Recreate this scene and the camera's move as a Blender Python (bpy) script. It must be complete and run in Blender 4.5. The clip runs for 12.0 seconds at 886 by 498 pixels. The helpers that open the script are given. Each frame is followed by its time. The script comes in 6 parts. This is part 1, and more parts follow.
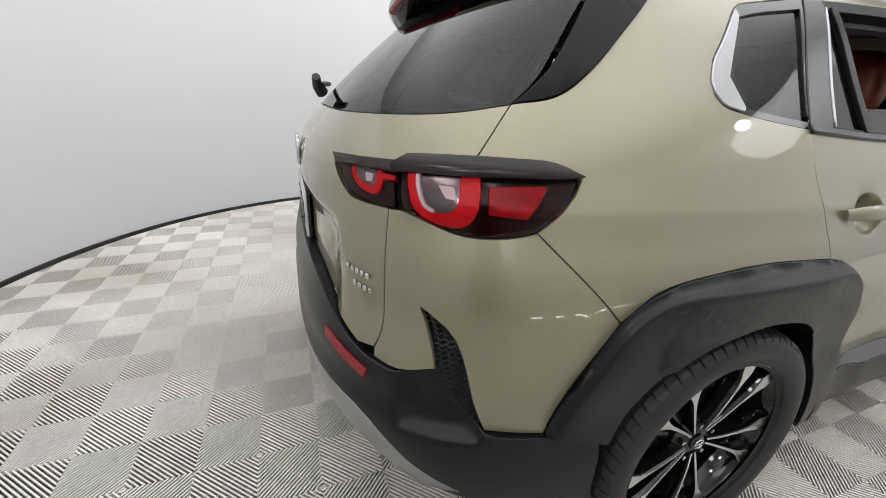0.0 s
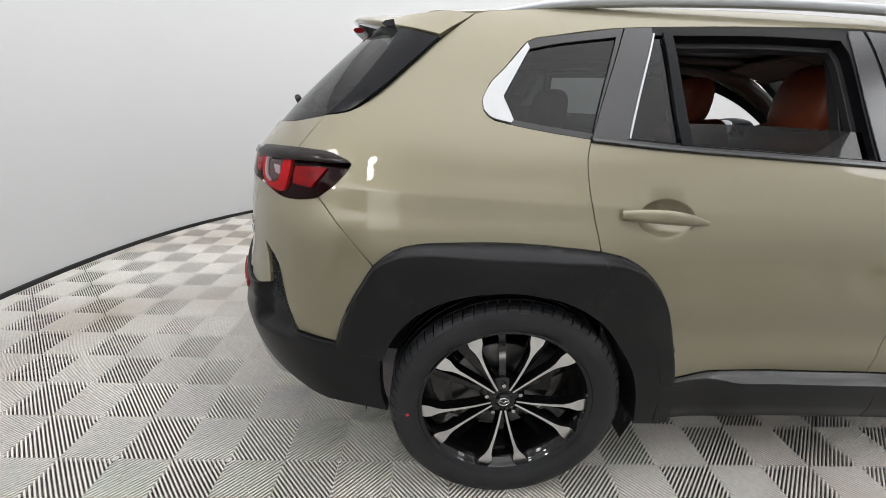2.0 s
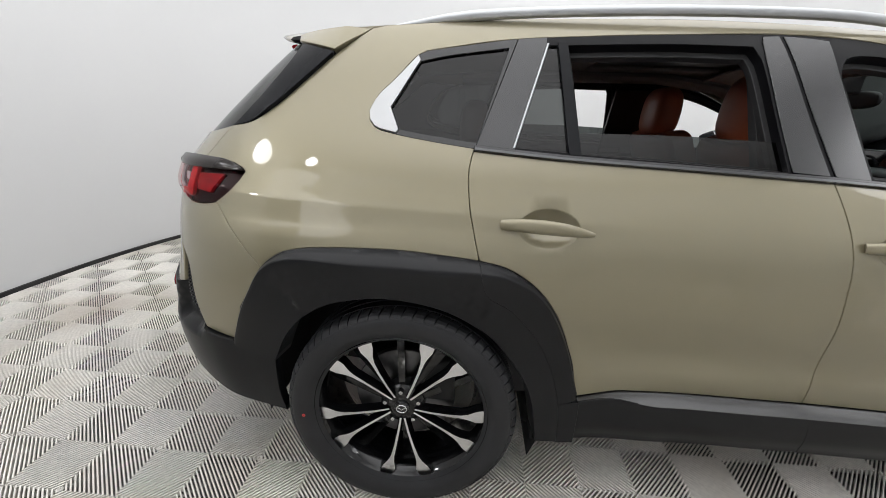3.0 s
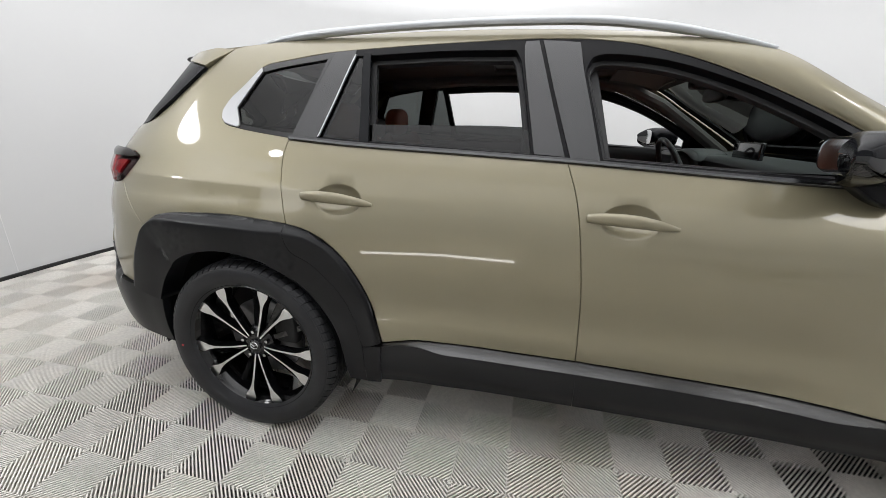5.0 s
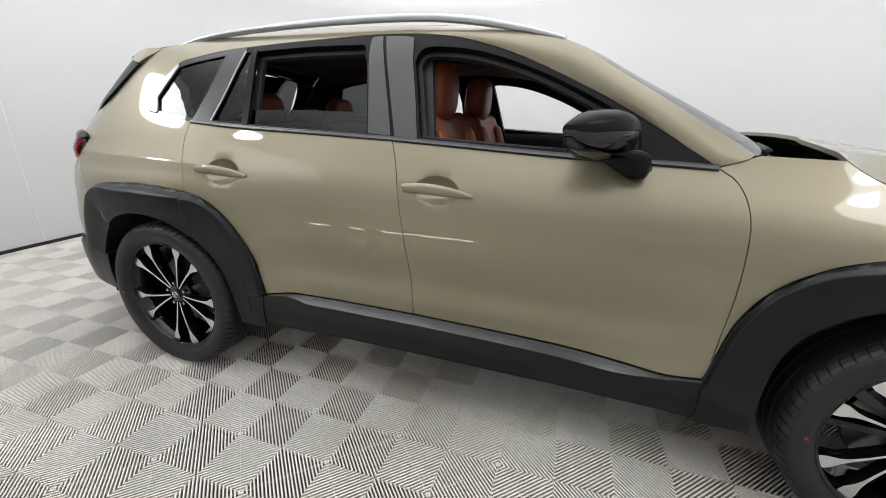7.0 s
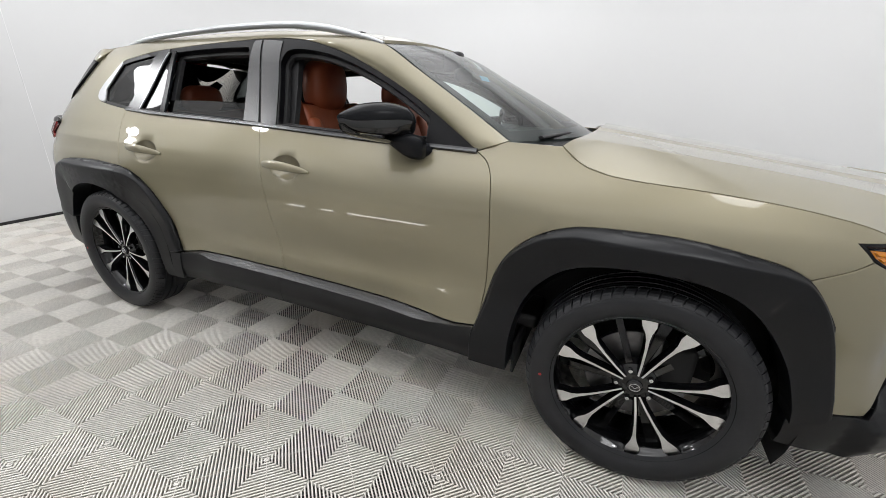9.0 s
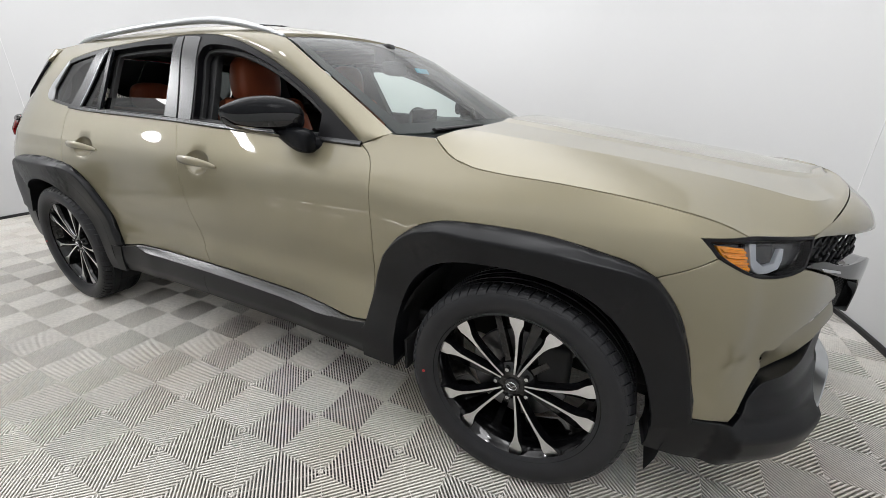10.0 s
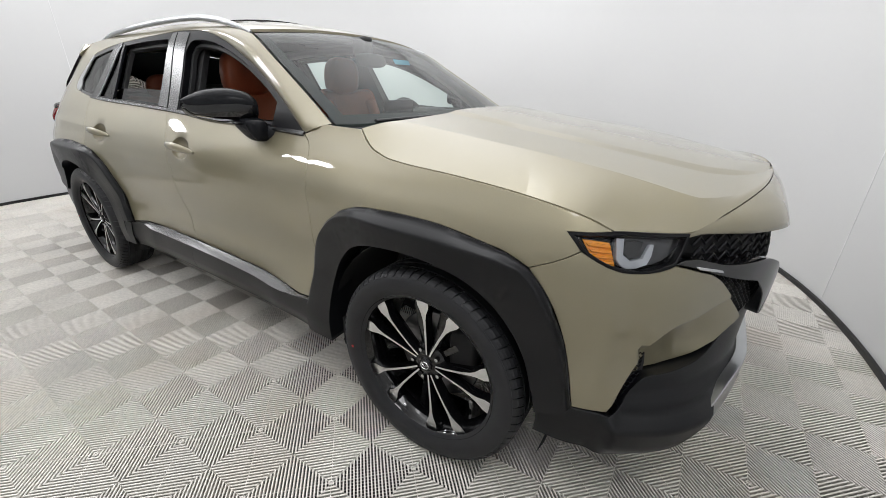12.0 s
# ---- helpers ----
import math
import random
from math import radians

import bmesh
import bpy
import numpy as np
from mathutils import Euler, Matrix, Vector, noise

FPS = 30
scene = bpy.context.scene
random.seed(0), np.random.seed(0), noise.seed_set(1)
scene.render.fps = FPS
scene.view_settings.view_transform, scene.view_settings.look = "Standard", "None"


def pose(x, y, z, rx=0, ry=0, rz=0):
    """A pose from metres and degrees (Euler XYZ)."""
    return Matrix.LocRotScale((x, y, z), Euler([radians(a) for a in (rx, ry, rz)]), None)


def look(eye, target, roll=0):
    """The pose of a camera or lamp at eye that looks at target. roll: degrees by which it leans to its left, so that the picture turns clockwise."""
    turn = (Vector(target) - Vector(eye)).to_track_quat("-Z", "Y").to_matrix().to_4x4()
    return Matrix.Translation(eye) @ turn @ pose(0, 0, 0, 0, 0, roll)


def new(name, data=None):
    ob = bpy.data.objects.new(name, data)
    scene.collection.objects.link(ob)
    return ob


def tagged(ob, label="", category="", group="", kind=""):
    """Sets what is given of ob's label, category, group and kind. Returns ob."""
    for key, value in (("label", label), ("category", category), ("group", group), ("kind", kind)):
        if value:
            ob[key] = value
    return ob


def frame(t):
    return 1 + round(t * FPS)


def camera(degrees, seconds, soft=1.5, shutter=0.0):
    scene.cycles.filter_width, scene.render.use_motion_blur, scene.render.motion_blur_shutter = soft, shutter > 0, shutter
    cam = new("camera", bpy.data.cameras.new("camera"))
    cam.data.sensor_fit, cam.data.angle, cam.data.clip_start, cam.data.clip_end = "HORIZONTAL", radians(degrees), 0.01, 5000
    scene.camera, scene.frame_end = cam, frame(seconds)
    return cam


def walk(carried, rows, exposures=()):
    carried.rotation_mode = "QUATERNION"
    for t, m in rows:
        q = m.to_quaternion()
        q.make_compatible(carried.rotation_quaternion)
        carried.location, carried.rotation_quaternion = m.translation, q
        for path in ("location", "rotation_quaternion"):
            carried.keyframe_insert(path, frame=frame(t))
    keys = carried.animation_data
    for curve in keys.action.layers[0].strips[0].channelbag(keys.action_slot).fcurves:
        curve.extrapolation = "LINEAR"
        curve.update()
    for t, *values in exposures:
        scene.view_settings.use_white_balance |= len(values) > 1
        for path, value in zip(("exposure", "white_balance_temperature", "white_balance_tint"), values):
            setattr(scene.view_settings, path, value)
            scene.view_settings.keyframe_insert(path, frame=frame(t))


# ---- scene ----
cam = camera(97.3, 12.0, soft=0.8)
PATH = [
    (0, (-0.961, -1.389, 1.215), (-0.268, 0.336, 0.478), 2.5),
    (0.5, (-0.834, -1.58, 1.22), (-0.319, 0.206, 0.482), 2.7),
    (1, (-0.581, -1.647, 1.219), (-0.24, 0.187, 0.498), 2.7),
    (1.5, (-0.395, -1.736, 1.237), (-0.189, 0.123, 0.529), 2.9),
    (2, (-0.257, -1.906, 1.248), (-0.181, -0.034, 0.55), 2.6),
    (2.5, (-0.072, -1.929, 1.264), (-0.1, -0.047, 0.587), 2.4),
    (3, (0.175, -1.919, 1.256), (0.057, -0.03, 0.609), 2.3),
    (3.5, (0.354, -2.001, 1.25), (0.168, -0.111, 0.622), 2.3),
    (3.7, (0.442, -2.059, 1.248), (0.233, -0.168, 0.632), 2.5),
    (5.3, (1.13, -2.117, 1.231), (0.699, -0.263, 0.616), 1.4),
    (5.5, (1.187, -2.158, 1.243), (0.755, -0.31, 0.613), 1.8),
    (6, (1.38, -2.127, 1.23), (0.882, -0.294, 0.604), 1.6),
    (6.5, (1.593, -2.078, 1.216), (1.048, -0.259, 0.588), 1.4),
    (7, (1.78, -2.147, 1.209), (1.187, -0.347, 0.569), 1.1),
    (7.2, (1.864, -2.196, 1.212), (1.263, -0.398, 0.575), 0.9),
    (8.8, (2.563, -2.152, 1.22), (1.832, -0.424, 0.527), 1.6),
    (9, (2.641, -2.157, 1.234), (1.894, -0.435, 0.543), 1.5),
    (9.5, (2.866, -2.047, 1.229), (2.076, -0.347, 0.532), 1.1),
    (10, (3.068, -1.936, 1.23), (2.234, -0.263, 0.518), 0.7),
    (10.5, (3.166, -1.927, 1.239), (2.277, -0.284, 0.525), 0.3),
    (11, (3.279, -1.878, 1.235), (2.331, -0.274, 0.508), 0.2),
    (11.5, (3.405, -1.812, 1.241), (2.417, -0.243, 0.493), 0.4),
    (12, (3.456, -1.797, 1.252), (2.451, -0.247, 0.486), 0.7),
]
walk(cam, [(t, look(eye, target, roll)) for t, eye, target, roll in PATH])


# ---- light ----
world = bpy.data.worlds.new("world")
scene.world = world
world.use_nodes = True
world.node_tree.nodes["Background"].inputs[0].default_value = (0.9, 0.95, 1.0, 1)
world.node_tree.nodes["Background"].inputs[1].default_value = 0.02
scene.view_settings.exposure = 0.18
CEILING = 3.3
WASH, UP = 9.0, 420.0


def lamp(name, m, sx, sy, watts, shape, spread=180):
    data = bpy.data.lights.new(name, "AREA")
    data.shape, data.size, data.size_y, data.energy, data.color = shape, sx, sy, watts, (0.975, 0.98, 1.0)
    data.spread = radians(spread)
    new(name, data).matrix_world = m


# an added soft upward fill; eight assumed wide lamps hang in a ring, turned outwards, and wash the white walls
SHARE = (1.25, 1.15, 1.0, 0.92, 0.72, 0.60, 0.90, 1.2)
for k in range(8):
    a = radians(22.5 + 45 * k)
    c, d = math.cos(a), math.sin(a)
    lamp("wall_fill", look((0.76 + 2.15 * c, 2.1 * d, 2.95), (0.76 + 3.6 * c, 3.55 * d, 1.5)), 1.9, 0.5, WASH * SHARE[k], "RECTANGLE", 130)
lamp("ceiling_fill", pose(0.6, 0.0, CEILING - 0.75, 180), 6.0, 6.0, UP, "ELLIPSE")
ROUND_LAMPS = [((-1.62, -2.6, 3.06), (1.7, -0.9, 1.05), 0.24, 1.4, 80), ((-2.3, -2.22, 2.12), (1.0, -0.9, 1.05), 0.20, 1.0, 80), ((3.5, -2.1, 3.06), (2.6, -0.8, 0.9), 0.16, 0.8, 110)]
for spot, aim, size, watts, spread in ROUND_LAMPS:
    lamp("round_light", look(spot, aim), size, size, watts, "DISK", spread)
# a broad lamp high up at the tail end
lamp("rear_panel_light", look((-2.45, -1.72, 2.84), (1.2, -1.0, 0.8)), 0.7, 0.40, 1.7, "ELLIPSE", 70)
# a soft fill added at the near rear corner to brighten the car's quarter
lamp("corner_fill", look((-1.7, -2.7, 2.1), (-0.65, -0.9, 0.75)), 1.8, 1.2, 1.2, "ELLIPSE", 55)
# a soft fill added over the near corner before the nose to brighten the bumper
lamp("corner_fill", look((4.0, -1.9, 2.8), (3.2, -0.7, 0.7)), 1.6, 1.0, 7.5, "ELLIPSE", 100)

# ---- materials ----
def material(name, color, rough=0.5, metal=0.0, coat=0.0, spot=0.0, scale=8.0, fine=0.0, fine_scale=400.0, bump=0.0, bump_scale=300.0, rand=0.0, spec=0.5, rough_var=0.0, stain=None):
    """A plain surface with large spots, fine grain, relief and a shade of its own for each piece."""
    m = bpy.data.materials.new(name)
    m.use_nodes = True
    nt = m.node_tree
    b = nt.nodes["Principled BSDF"]
    b.inputs["Base Color"].default_value = (*color, 1)
    b.inputs["Roughness"].default_value, b.inputs["Metallic"].default_value = rough, metal
    b.inputs["Coat Weight"].default_value, b.inputs["Coat Roughness"].default_value = coat, 0.03
    b.inputs["Specular IOR Level"].default_value = spec
    co = nt.nodes.new("ShaderNodeNewGeometry").outputs["Position"] if stain else nt.nodes.new("ShaderNodeTexCoord").outputs["Object"]

    def noise_at(sc, detail=4.0):
        n = nt.nodes.new("ShaderNodeTexNoise")
        n.inputs["Scale"].default_value, n.inputs["Detail"].default_value = sc, detail
        nt.links.new(co, n.inputs["Vector"])
        return n.outputs["Fac"]

    def ranged(value, lo, hi, a=0.3, c=0.7):
        r = nt.nodes.new("ShaderNodeMapRange")
        r.inputs["From Min"].default_value, r.inputs["From Max"].default_value = a, c
        r.inputs["To Min"].default_value, r.inputs["To Max"].default_value = lo, hi
        nt.links.new(value, r.inputs["Value"])
        return r.outputs["Result"]

    factors = []
    if spot:
        factors.append(ranged(noise_at(scale), 1 - spot, 1 + spot))
    if fine:
        factors.append(ranged(noise_at(fine_scale, 2.0), 1 - fine, 1 + fine))
    if rand:
        factors.append(ranged(nt.nodes.new("ShaderNodeObjectInfo").outputs["Random"], 1 - rand, 1 + rand, 0.0, 1.0))
    if factors:
        f = factors[0]
        for g in factors[1:]:
            mul = nt.nodes.new("ShaderNodeMath")
            mul.operation = "MULTIPLY"
            nt.links.new(f, mul.inputs[0])
            nt.links.new(g, mul.inputs[1])
            f = mul.outputs[0]
        v = nt.nodes.new("ShaderNodeVectorMath")
        v.operation = "SCALE"
        v.inputs[0].default_value = color
        nt.links.new(f, v.inputs["Scale"])
        out = v.outputs[0]
        if stain:
            mix = nt.nodes.new("ShaderNodeMix")
            mix.data_type = "RGBA"
            nt.links.new(ranged(noise_at(1.1, 6.0), 0.0, 1.0, 0.50, 0.80), mix.inputs[0])
            nt.links.new(out, mix.inputs[6])
            mix.inputs[7].default_value = (*stain, 1)
            out = mix.outputs[2]
        nt.links.new(out, b.inputs["Base Color"])
    if rough_var:
        nt.links.new(ranged(noise_at(scale * 1.7), rough - rough_var, rough + rough_var), b.inputs["Roughness"])
    if bump:
        bp = nt.nodes.new("ShaderNodeBump")
        bp.inputs["Strength"].default_value, bp.inputs["Distance"].default_value = bump, 0.001
        nt.links.new(noise_at(bump_scale, 3.0), bp.inputs["Height"])
        nt.links.new(bp.outputs[0], b.inputs["Normal"])
    return m


def glass(name, tint, rough=0.0, ior=1.5):
    """Thin glass: tinted clear sheet with a mirror's sheen that grows towards the rim."""
    m = bpy.data.materials.new(name)
    m.use_nodes = True
    nt = m.node_tree
    nt.nodes.remove(nt.nodes["Principled BSDF"])
    t, g, mix, fr = (nt.nodes.new(k) for k in ("ShaderNodeBsdfTransparent", "ShaderNodeBsdfGlossy", "ShaderNodeMixShader", "ShaderNodeFresnel"))
    t.inputs[0].default_value = (*tint, 1)
    g.inputs["Roughness"].default_value = rough
    fr.inputs["IOR"].default_value = ior
    nt.links.new(fr.outputs[0], mix.inputs[0])
    nt.links.new(t.outputs[0], mix.inputs[1])
    nt.links.new(g.outputs[0], mix.inputs[2])
    nt.links.new(mix.outputs[0], nt.nodes["Material Output"].inputs[0])
    return m


PAINT = material("sand_metallic_paint", (0.236, 0.210, 0.137), 0.42, 0.52, 1.0, 0.02, 3.0, 0.05, 1500.0)
PAINT.node_tree.nodes["Principled BSDF"].inputs["Coat IOR"].default_value = 1.5
CLAD = material("black_plastic", (0.005, 0.0054, 0.0064), 0.33, 0, 0, 0.06, 5.0, 0.1, 900.0, 0.08, 1200.0, spec=0.27)
SATIN = material("satin_black_trim", (0.007, 0.0075, 0.009), 0.24, 0, 0.0, 0.05, 5.0, bump=0.05, bump_scale=900.0, spec=0.13)
PILLAR = material("polished_dark_trim", (0.008, 0.0085, 0.010), 0.25, 0, 0.0, 0.05, 6.0, spec=0.75)
GLOSS = material("gloss_black", (0.005, 0.005, 0.006), 0.05, 0, 0.25, 0.05, 6.0)
LEDGE = material("satin_ledge_plastic", (0.010, 0.0105, 0.012), 0.25, 0, 0.0, 0.06, 5.0, 0.1, 900.0, spec=1.0)
FRAME = material("matt_black_frame", (0.005, 0.005, 0.006), 0.34, 0, 0, 0.08, 9.0, spec=0.14)
REFLEX = material("bumper_reflex_red", (0.20, 0.006, 0.012), 0.2, 0, 0.0, 0.25, 90.0, spec=0.3)
SEAL = material("rubber_seal", (0.012, 0.012, 0.013), 0.6, 0, 0, 0.1, 9.0)
CHROME = material("chrome", (0.58, 0.59, 0.60), 0.16, 1.0, 0, 0.03, 12.0)
ACCENT = material("bright_silver_accent", (0.40, 0.405, 0.41), 0.30, 1.0, 0, 0.04, 8.0)
BELT_METAL = material("dark_satin_metal", (0.11, 0.112, 0.115), 0.26, 1.0, 0, 0.04, 8.0)
SILVER = material("satin_silver", (0.42, 0.43, 0.44), 0.28, 1.0, 0, 0.04, 8.0)
MACHINED = material("machined_alloy", (0.72, 0.72, 0.72), 0.28, 1.0, 0, 0.04, 60.0, 0.05, 700.0)
RIM_BLACK = material("gloss_black_rim", (0.004, 0.004, 0.0045), 0.06, 0, 0.0, 0.05, 20.0, spec=0.5)
TYRE = material("tyre_rubber", (0.015, 0.0155, 0.0175), 0.46, 0, 0, 0.18, 14.0, 0.12, 300.0, 0.3, 500.0, spec=0.32)
DARK = material("dark_liner", (0.012, 0.012, 0.012), 0.85, 0, 0, 0.2, 10.0)
BRAKE = material("brake_steel", (0.14, 0.14, 0.145), 0.35, 1.0, 0, 0.15, 30.0)
LEATHER = material("terracotta_leather", (0.30, 0.075, 0.030), 0.45, 0, 0, 0.1, 9.0, 0.08, 250.0, 0.4, 450.0)
CABIN = material("black_cabin_plastic", (0.016, 0.016, 0.017), 0.55, 0, 0, 0.1, 10.0, bump=0.3, bump_scale=700.0)
LINING = material("grey_headliner", (0.16, 0.155, 0.145), 0.9, 0, 0, 0.05, 10.0, 0.08, 500.0)
SCREEN = material("dark_screen", (0.01, 0.011, 0.013), 0.1, 0, 0.6, 0.03, 10.0)
RED = material("red_lens", (0.52, 0.004, 0.010), 0.3, 0, 0.0, 0.18, 60.0, spec=0.2)
RED_DEEP = material("deep_red_lens", (0.26, 0.003, 0.007), 0.25, 0, 0.0, 0.3, 70.0, spec=0.2)
SMOKE = material("smoked_brown_gloss", (0.018, 0.014, 0.013), 0.16, 0, 0.0, 0.1, 30.0, spec=0.25)
RED_DARK = material("smoked_red_lens", (0.008, 0.001, 0.0015), 0.15, 0, 0.0, 0.1, 30.0, spec=0.2)
LAMP_GREY = material("lamp_inner_grey", (0.07, 0.07, 0.074), 0.25, 0.5, 0.6, 0.1, 40.0)
LAMP_WHITE = material("guide_and_glint_white", (0.5, 0.52, 0.55), 0.25, 0, 0.7, 0.03, 30.0)
AMBER = material("amber_lens", (0.95, 0.34, 0.004), 0.2, 0, 1.0, 0.15, 90.0, bump=0.5, bump_scale=250.0)
LED = bpy.data.materials.new("white_light_strip")
LED.use_nodes = True
LED.node_tree.nodes["Principled BSDF"].inputs["Base Color"].default_value = (0.8, 0.8, 0.8, 1)
LED.node_tree.nodes["Principled BSDF"].inputs["Emission Color"].default_value = (1.0, 0.98, 0.95, 1)
LED.node_tree.nodes["Principled BSDF"].inputs["Emission Strength"].default_value = 9.0
PLATE = material("plate_white", (0.62, 0.63, 0.65), 0.4, 0, 0, 0.06, 25.0)
RED_MARK = material("red_mark", (0.5, 0.03, 0.03), 0.6, 0, 0, 0.1, 100.0)
STICKER = material("blue_sticker", (0.10, 0.42, 0.62), 0.5, 0, 0, 0.05, 60.0)
TINT = glass("tinted_glass", (0.10, 0.11, 0.107), 0.0, 1.45)
SCREEN_GLASS = glass("windscreen_glass", (0.70, 0.82, 0.78), 0.0, 1.33)
RED_LENS = glass("red_tinted_lens", (0.92, 0.80, 0.80), 0.0, 1.13)
LENS = glass("lamp_lens", (0.86, 0.87, 0.88), 0.0, 1.22)
WALL = material("white_wall_paint", (0.57, 0.572, 0.572), 0.55, 0, 0, 0.012, 0.9, 0.008, 160.0, 0.06, 250.0)
CEILING_GREY = material("grey_ceiling_paint", (0.45, 0.45, 0.45), 0.8, 0, 0, 0.03, 1.5, 0.01, 160.0)
JOINT = material("grey_joint", (0.69, 0.69, 0.69), 0.6, 0, 0, 0.1, 6.0)
BLACK_SHEET = material("unseen_black_sheet", (0.012, 0.012, 0.013), 0.9, 0, 0, 0.1, 4.0)
SKIRT = material("black_skirting", (0.012, 0.012, 0.012), 0.5, 0, 0, 0.1, 6.0)
TILE = material("grey_floor_plastic", (0.80, 0.77, 0.715), 0.5, 0, 0, 0.10, 2.2, 0.08, 60.0, 0.15, 300.0, rand=0.07, spec=0.25, stain=(0.50, 0.43, 0.36))
# near-black sheet under the open ribs, deepens the shade in their gaps
TILE_BASE = material("dark_gap_base", (0.006, 0.006, 0.0055), 0.8, 0, 0, 0.2, 20.0, 0.2, 120.0)
# ---- body surface ----
def curve1(xs, ys):
    """A smooth curve through (xs, ys): cubic Hermite with limited slopes."""
    d = [(ys[i + 1] - ys[i]) / (xs[i + 1] - xs[i]) for i in range(len(xs) - 1)]
    m = [d[0]] + [0 if d[i - 1] * d[i] <= 0 else 2 * d[i - 1] * d[i] / (d[i - 1] + d[i]) for i in range(1, len(d))] + [d[-1]]

    def f(x):
        if x <= xs[0]:
            return ys[0] + m[0] * (x - xs[0])
        if x >= xs[-1]:
            return ys[-1] + m[-1] * (x - xs[-1])
        i = max(k for k in range(len(xs) - 1) if xs[k] <= x)
        h = xs[i + 1] - xs[i]
        t = (x - xs[i]) / h
        a, b = ys[i], ys[i + 1]
        return (2 * t**3 - 3 * t**2 + 1) * a + (t**3 - 2 * t**2 + t) * h * m[i] + (3 * t**2 - 2 * t**3) * b + (t**3 - t**2) * h * m[i + 1]
    return f


def smooth(a, b, x):
    t = min(1.0, max(0.0, (x - a) / (b - a)))
    return t * t * (3 - 2 * t)


def arc_table(a, b, n):
    """Angles of a superellipse's quarter, by the length along it."""
    th = [math.pi / 2 * (i / 800) ** 2 * (3 - 2 * i / 800) for i in range(801)]
    xy = [(a * max(math.sin(t), 0) ** (2 / n), b * max(math.cos(t), 0) ** (2 / n)) for t in th]
    length = [0.0]
    for p, q in zip(xy, xy[1:]):
        length.append(length[-1] + math.hypot(q[0] - p[0], q[1] - p[1]))
    return np.array(length), np.array(th)


X0, X1 = -0.1, 2.6
REAR_ARC, FRONT_ARC = arc_table(0.85, 0.93, 3.3), arc_table(1.13, 0.93, 4.2)
S_TAIL, S_NOSE = X0 - REAR_ARC[0][-1], X1 + FRONT_ARC[0][-1]
Z_W = (0.15, 0.30, 0.45, 0.60, 0.75, 0.86, 0.92, 0.97, 1.05, 1.12, 1.28, 1.45, 1.52, 1.60)
width = curve1(Z_W, (0.89, 0.925, 0.935, 0.925, 0.935, 0.937, 0.925, 0.905, 0.872, 0.84, 0.75, 0.655, 0.60, 0.50))
rear_x = curve1((0.15, 0.35, 0.45, 0.55, 0.65, 0.8, 0.95, 1.05, 1.14, 1.22, 1.5, 1.6), (-0.80, -0.90, -0.935, -0.955, -0.957, -0.932, -0.93, -0.92, -0.86, -0.79, -0.47, -0.33))
front_x = curve1((0.15, 0.35, 0.5, 0.65, 0.8, 0.9, 1.0, 1.1), (3.55, 3.685, 3.697, 3.702, 3.705, 3.69, 3.62, 3.45))
rear_n = curve1((0.3, 0.45, 0.6, 0.9, 1.2, 1.5), (3.3, 3.4, 3.5, 3.1, 3.0, 3.0))
front_n = curve1((0.3, 0.6, 0.9, 1.1), (4.3, 4.3, 4.0, 3.6))
waist = curve1((0.25, 0.36, 0.48, 0.62, 0.85, 1.0, 1.13, 1.3, 1.5), (0.008, 0.012, 0.034, 0.046, 0.048, 0.027, 0.027, 0.015, 0.0))


def side(s, z):
    """The body's skin on its right: s runs round it from the tail's middle (S_TAIL) along x to the nose's middle (S_NOSE)."""
    w = width(z)
    if s < X0:
        th, n, end, x0 = float(np.interp(X0 - s, *REAR_ARC)), rear_n(z), rear_x(z), X0
    elif s > X1:
        th, n, end, x0 = float(np.interp(s - X1, *FRONT_ARC)), front_n(z), front_x(z), X1
    else:
        th = None
    x = s
    if th is not None:
        th = min(max(th, 0), math.pi / 2)
        k = max(math.sin(th), 1e-9) ** (2 / n)
        x = x0 + (end - x0) * k
        q = max(math.cos(th), 1e-9) ** (2 / n)
        w *= q
        if s > X1:
            x -= (0.02 + 0.055 * smooth(0.40, 0.62, z)) * smooth(0.975, 0.89, q) * smooth(0.40, 0.75, q)
    w -= 0.035 * smooth(1.0, 2.3, x) * smooth(0.93, 1.12, z) * (1 - smooth(2.5, 3.3, x))
    w -= waist(z) * smooth(0.1, 0.75, x) * (1 - smooth(2.15, 2.7, x))
    w -= (0.035 * smooth(0.80, 0.44, z) + 0.022 * smooth(0.54, 0.42, z)) * smooth(0.25, 0.95, x) * (1 - smooth(1.75, 2.35, x))
    w += 0.0045 * max(0.0, 1 - abs(z - 1.012 + 0.03 * x) / 0.05) * smooth(-0.75, -0.45, x) * (1 - smooth(0.2, 0.75, x))
    return Vector((x, -w, z))


def side_normal(s, z):
    e = 0.004
    return ((side(s + e, z) - side(s - e, z)).cross(side(s, z + e) - side(s, z - e))).normalized()


from mathutils.geometry import delaunay_2d_cdt


# ---- mesh helpers ----
def mesh_thing(name, verts, faces, mats, parent=None, label="", normals=None, slots=None, smooth=True):
    me = bpy.data.meshes.new(name)
    me.from_pydata([tuple(v) for v in verts], [], faces)
    for m in (mats if isinstance(mats, (list, tuple)) else (mats,)):
        me.materials.append(m)
    if slots:
        me.polygons.foreach_set("material_index", slots)
    me.polygons.foreach_set("use_smooth", [smooth] * len(me.polygons))
    me.update()
    if normals:
        me.normals_split_custom_set_from_vertices([tuple(n) for n in normals])
    ob = new(name, me)
    ob.parent = parent
    if label:
        tagged(ob, label)
    return ob


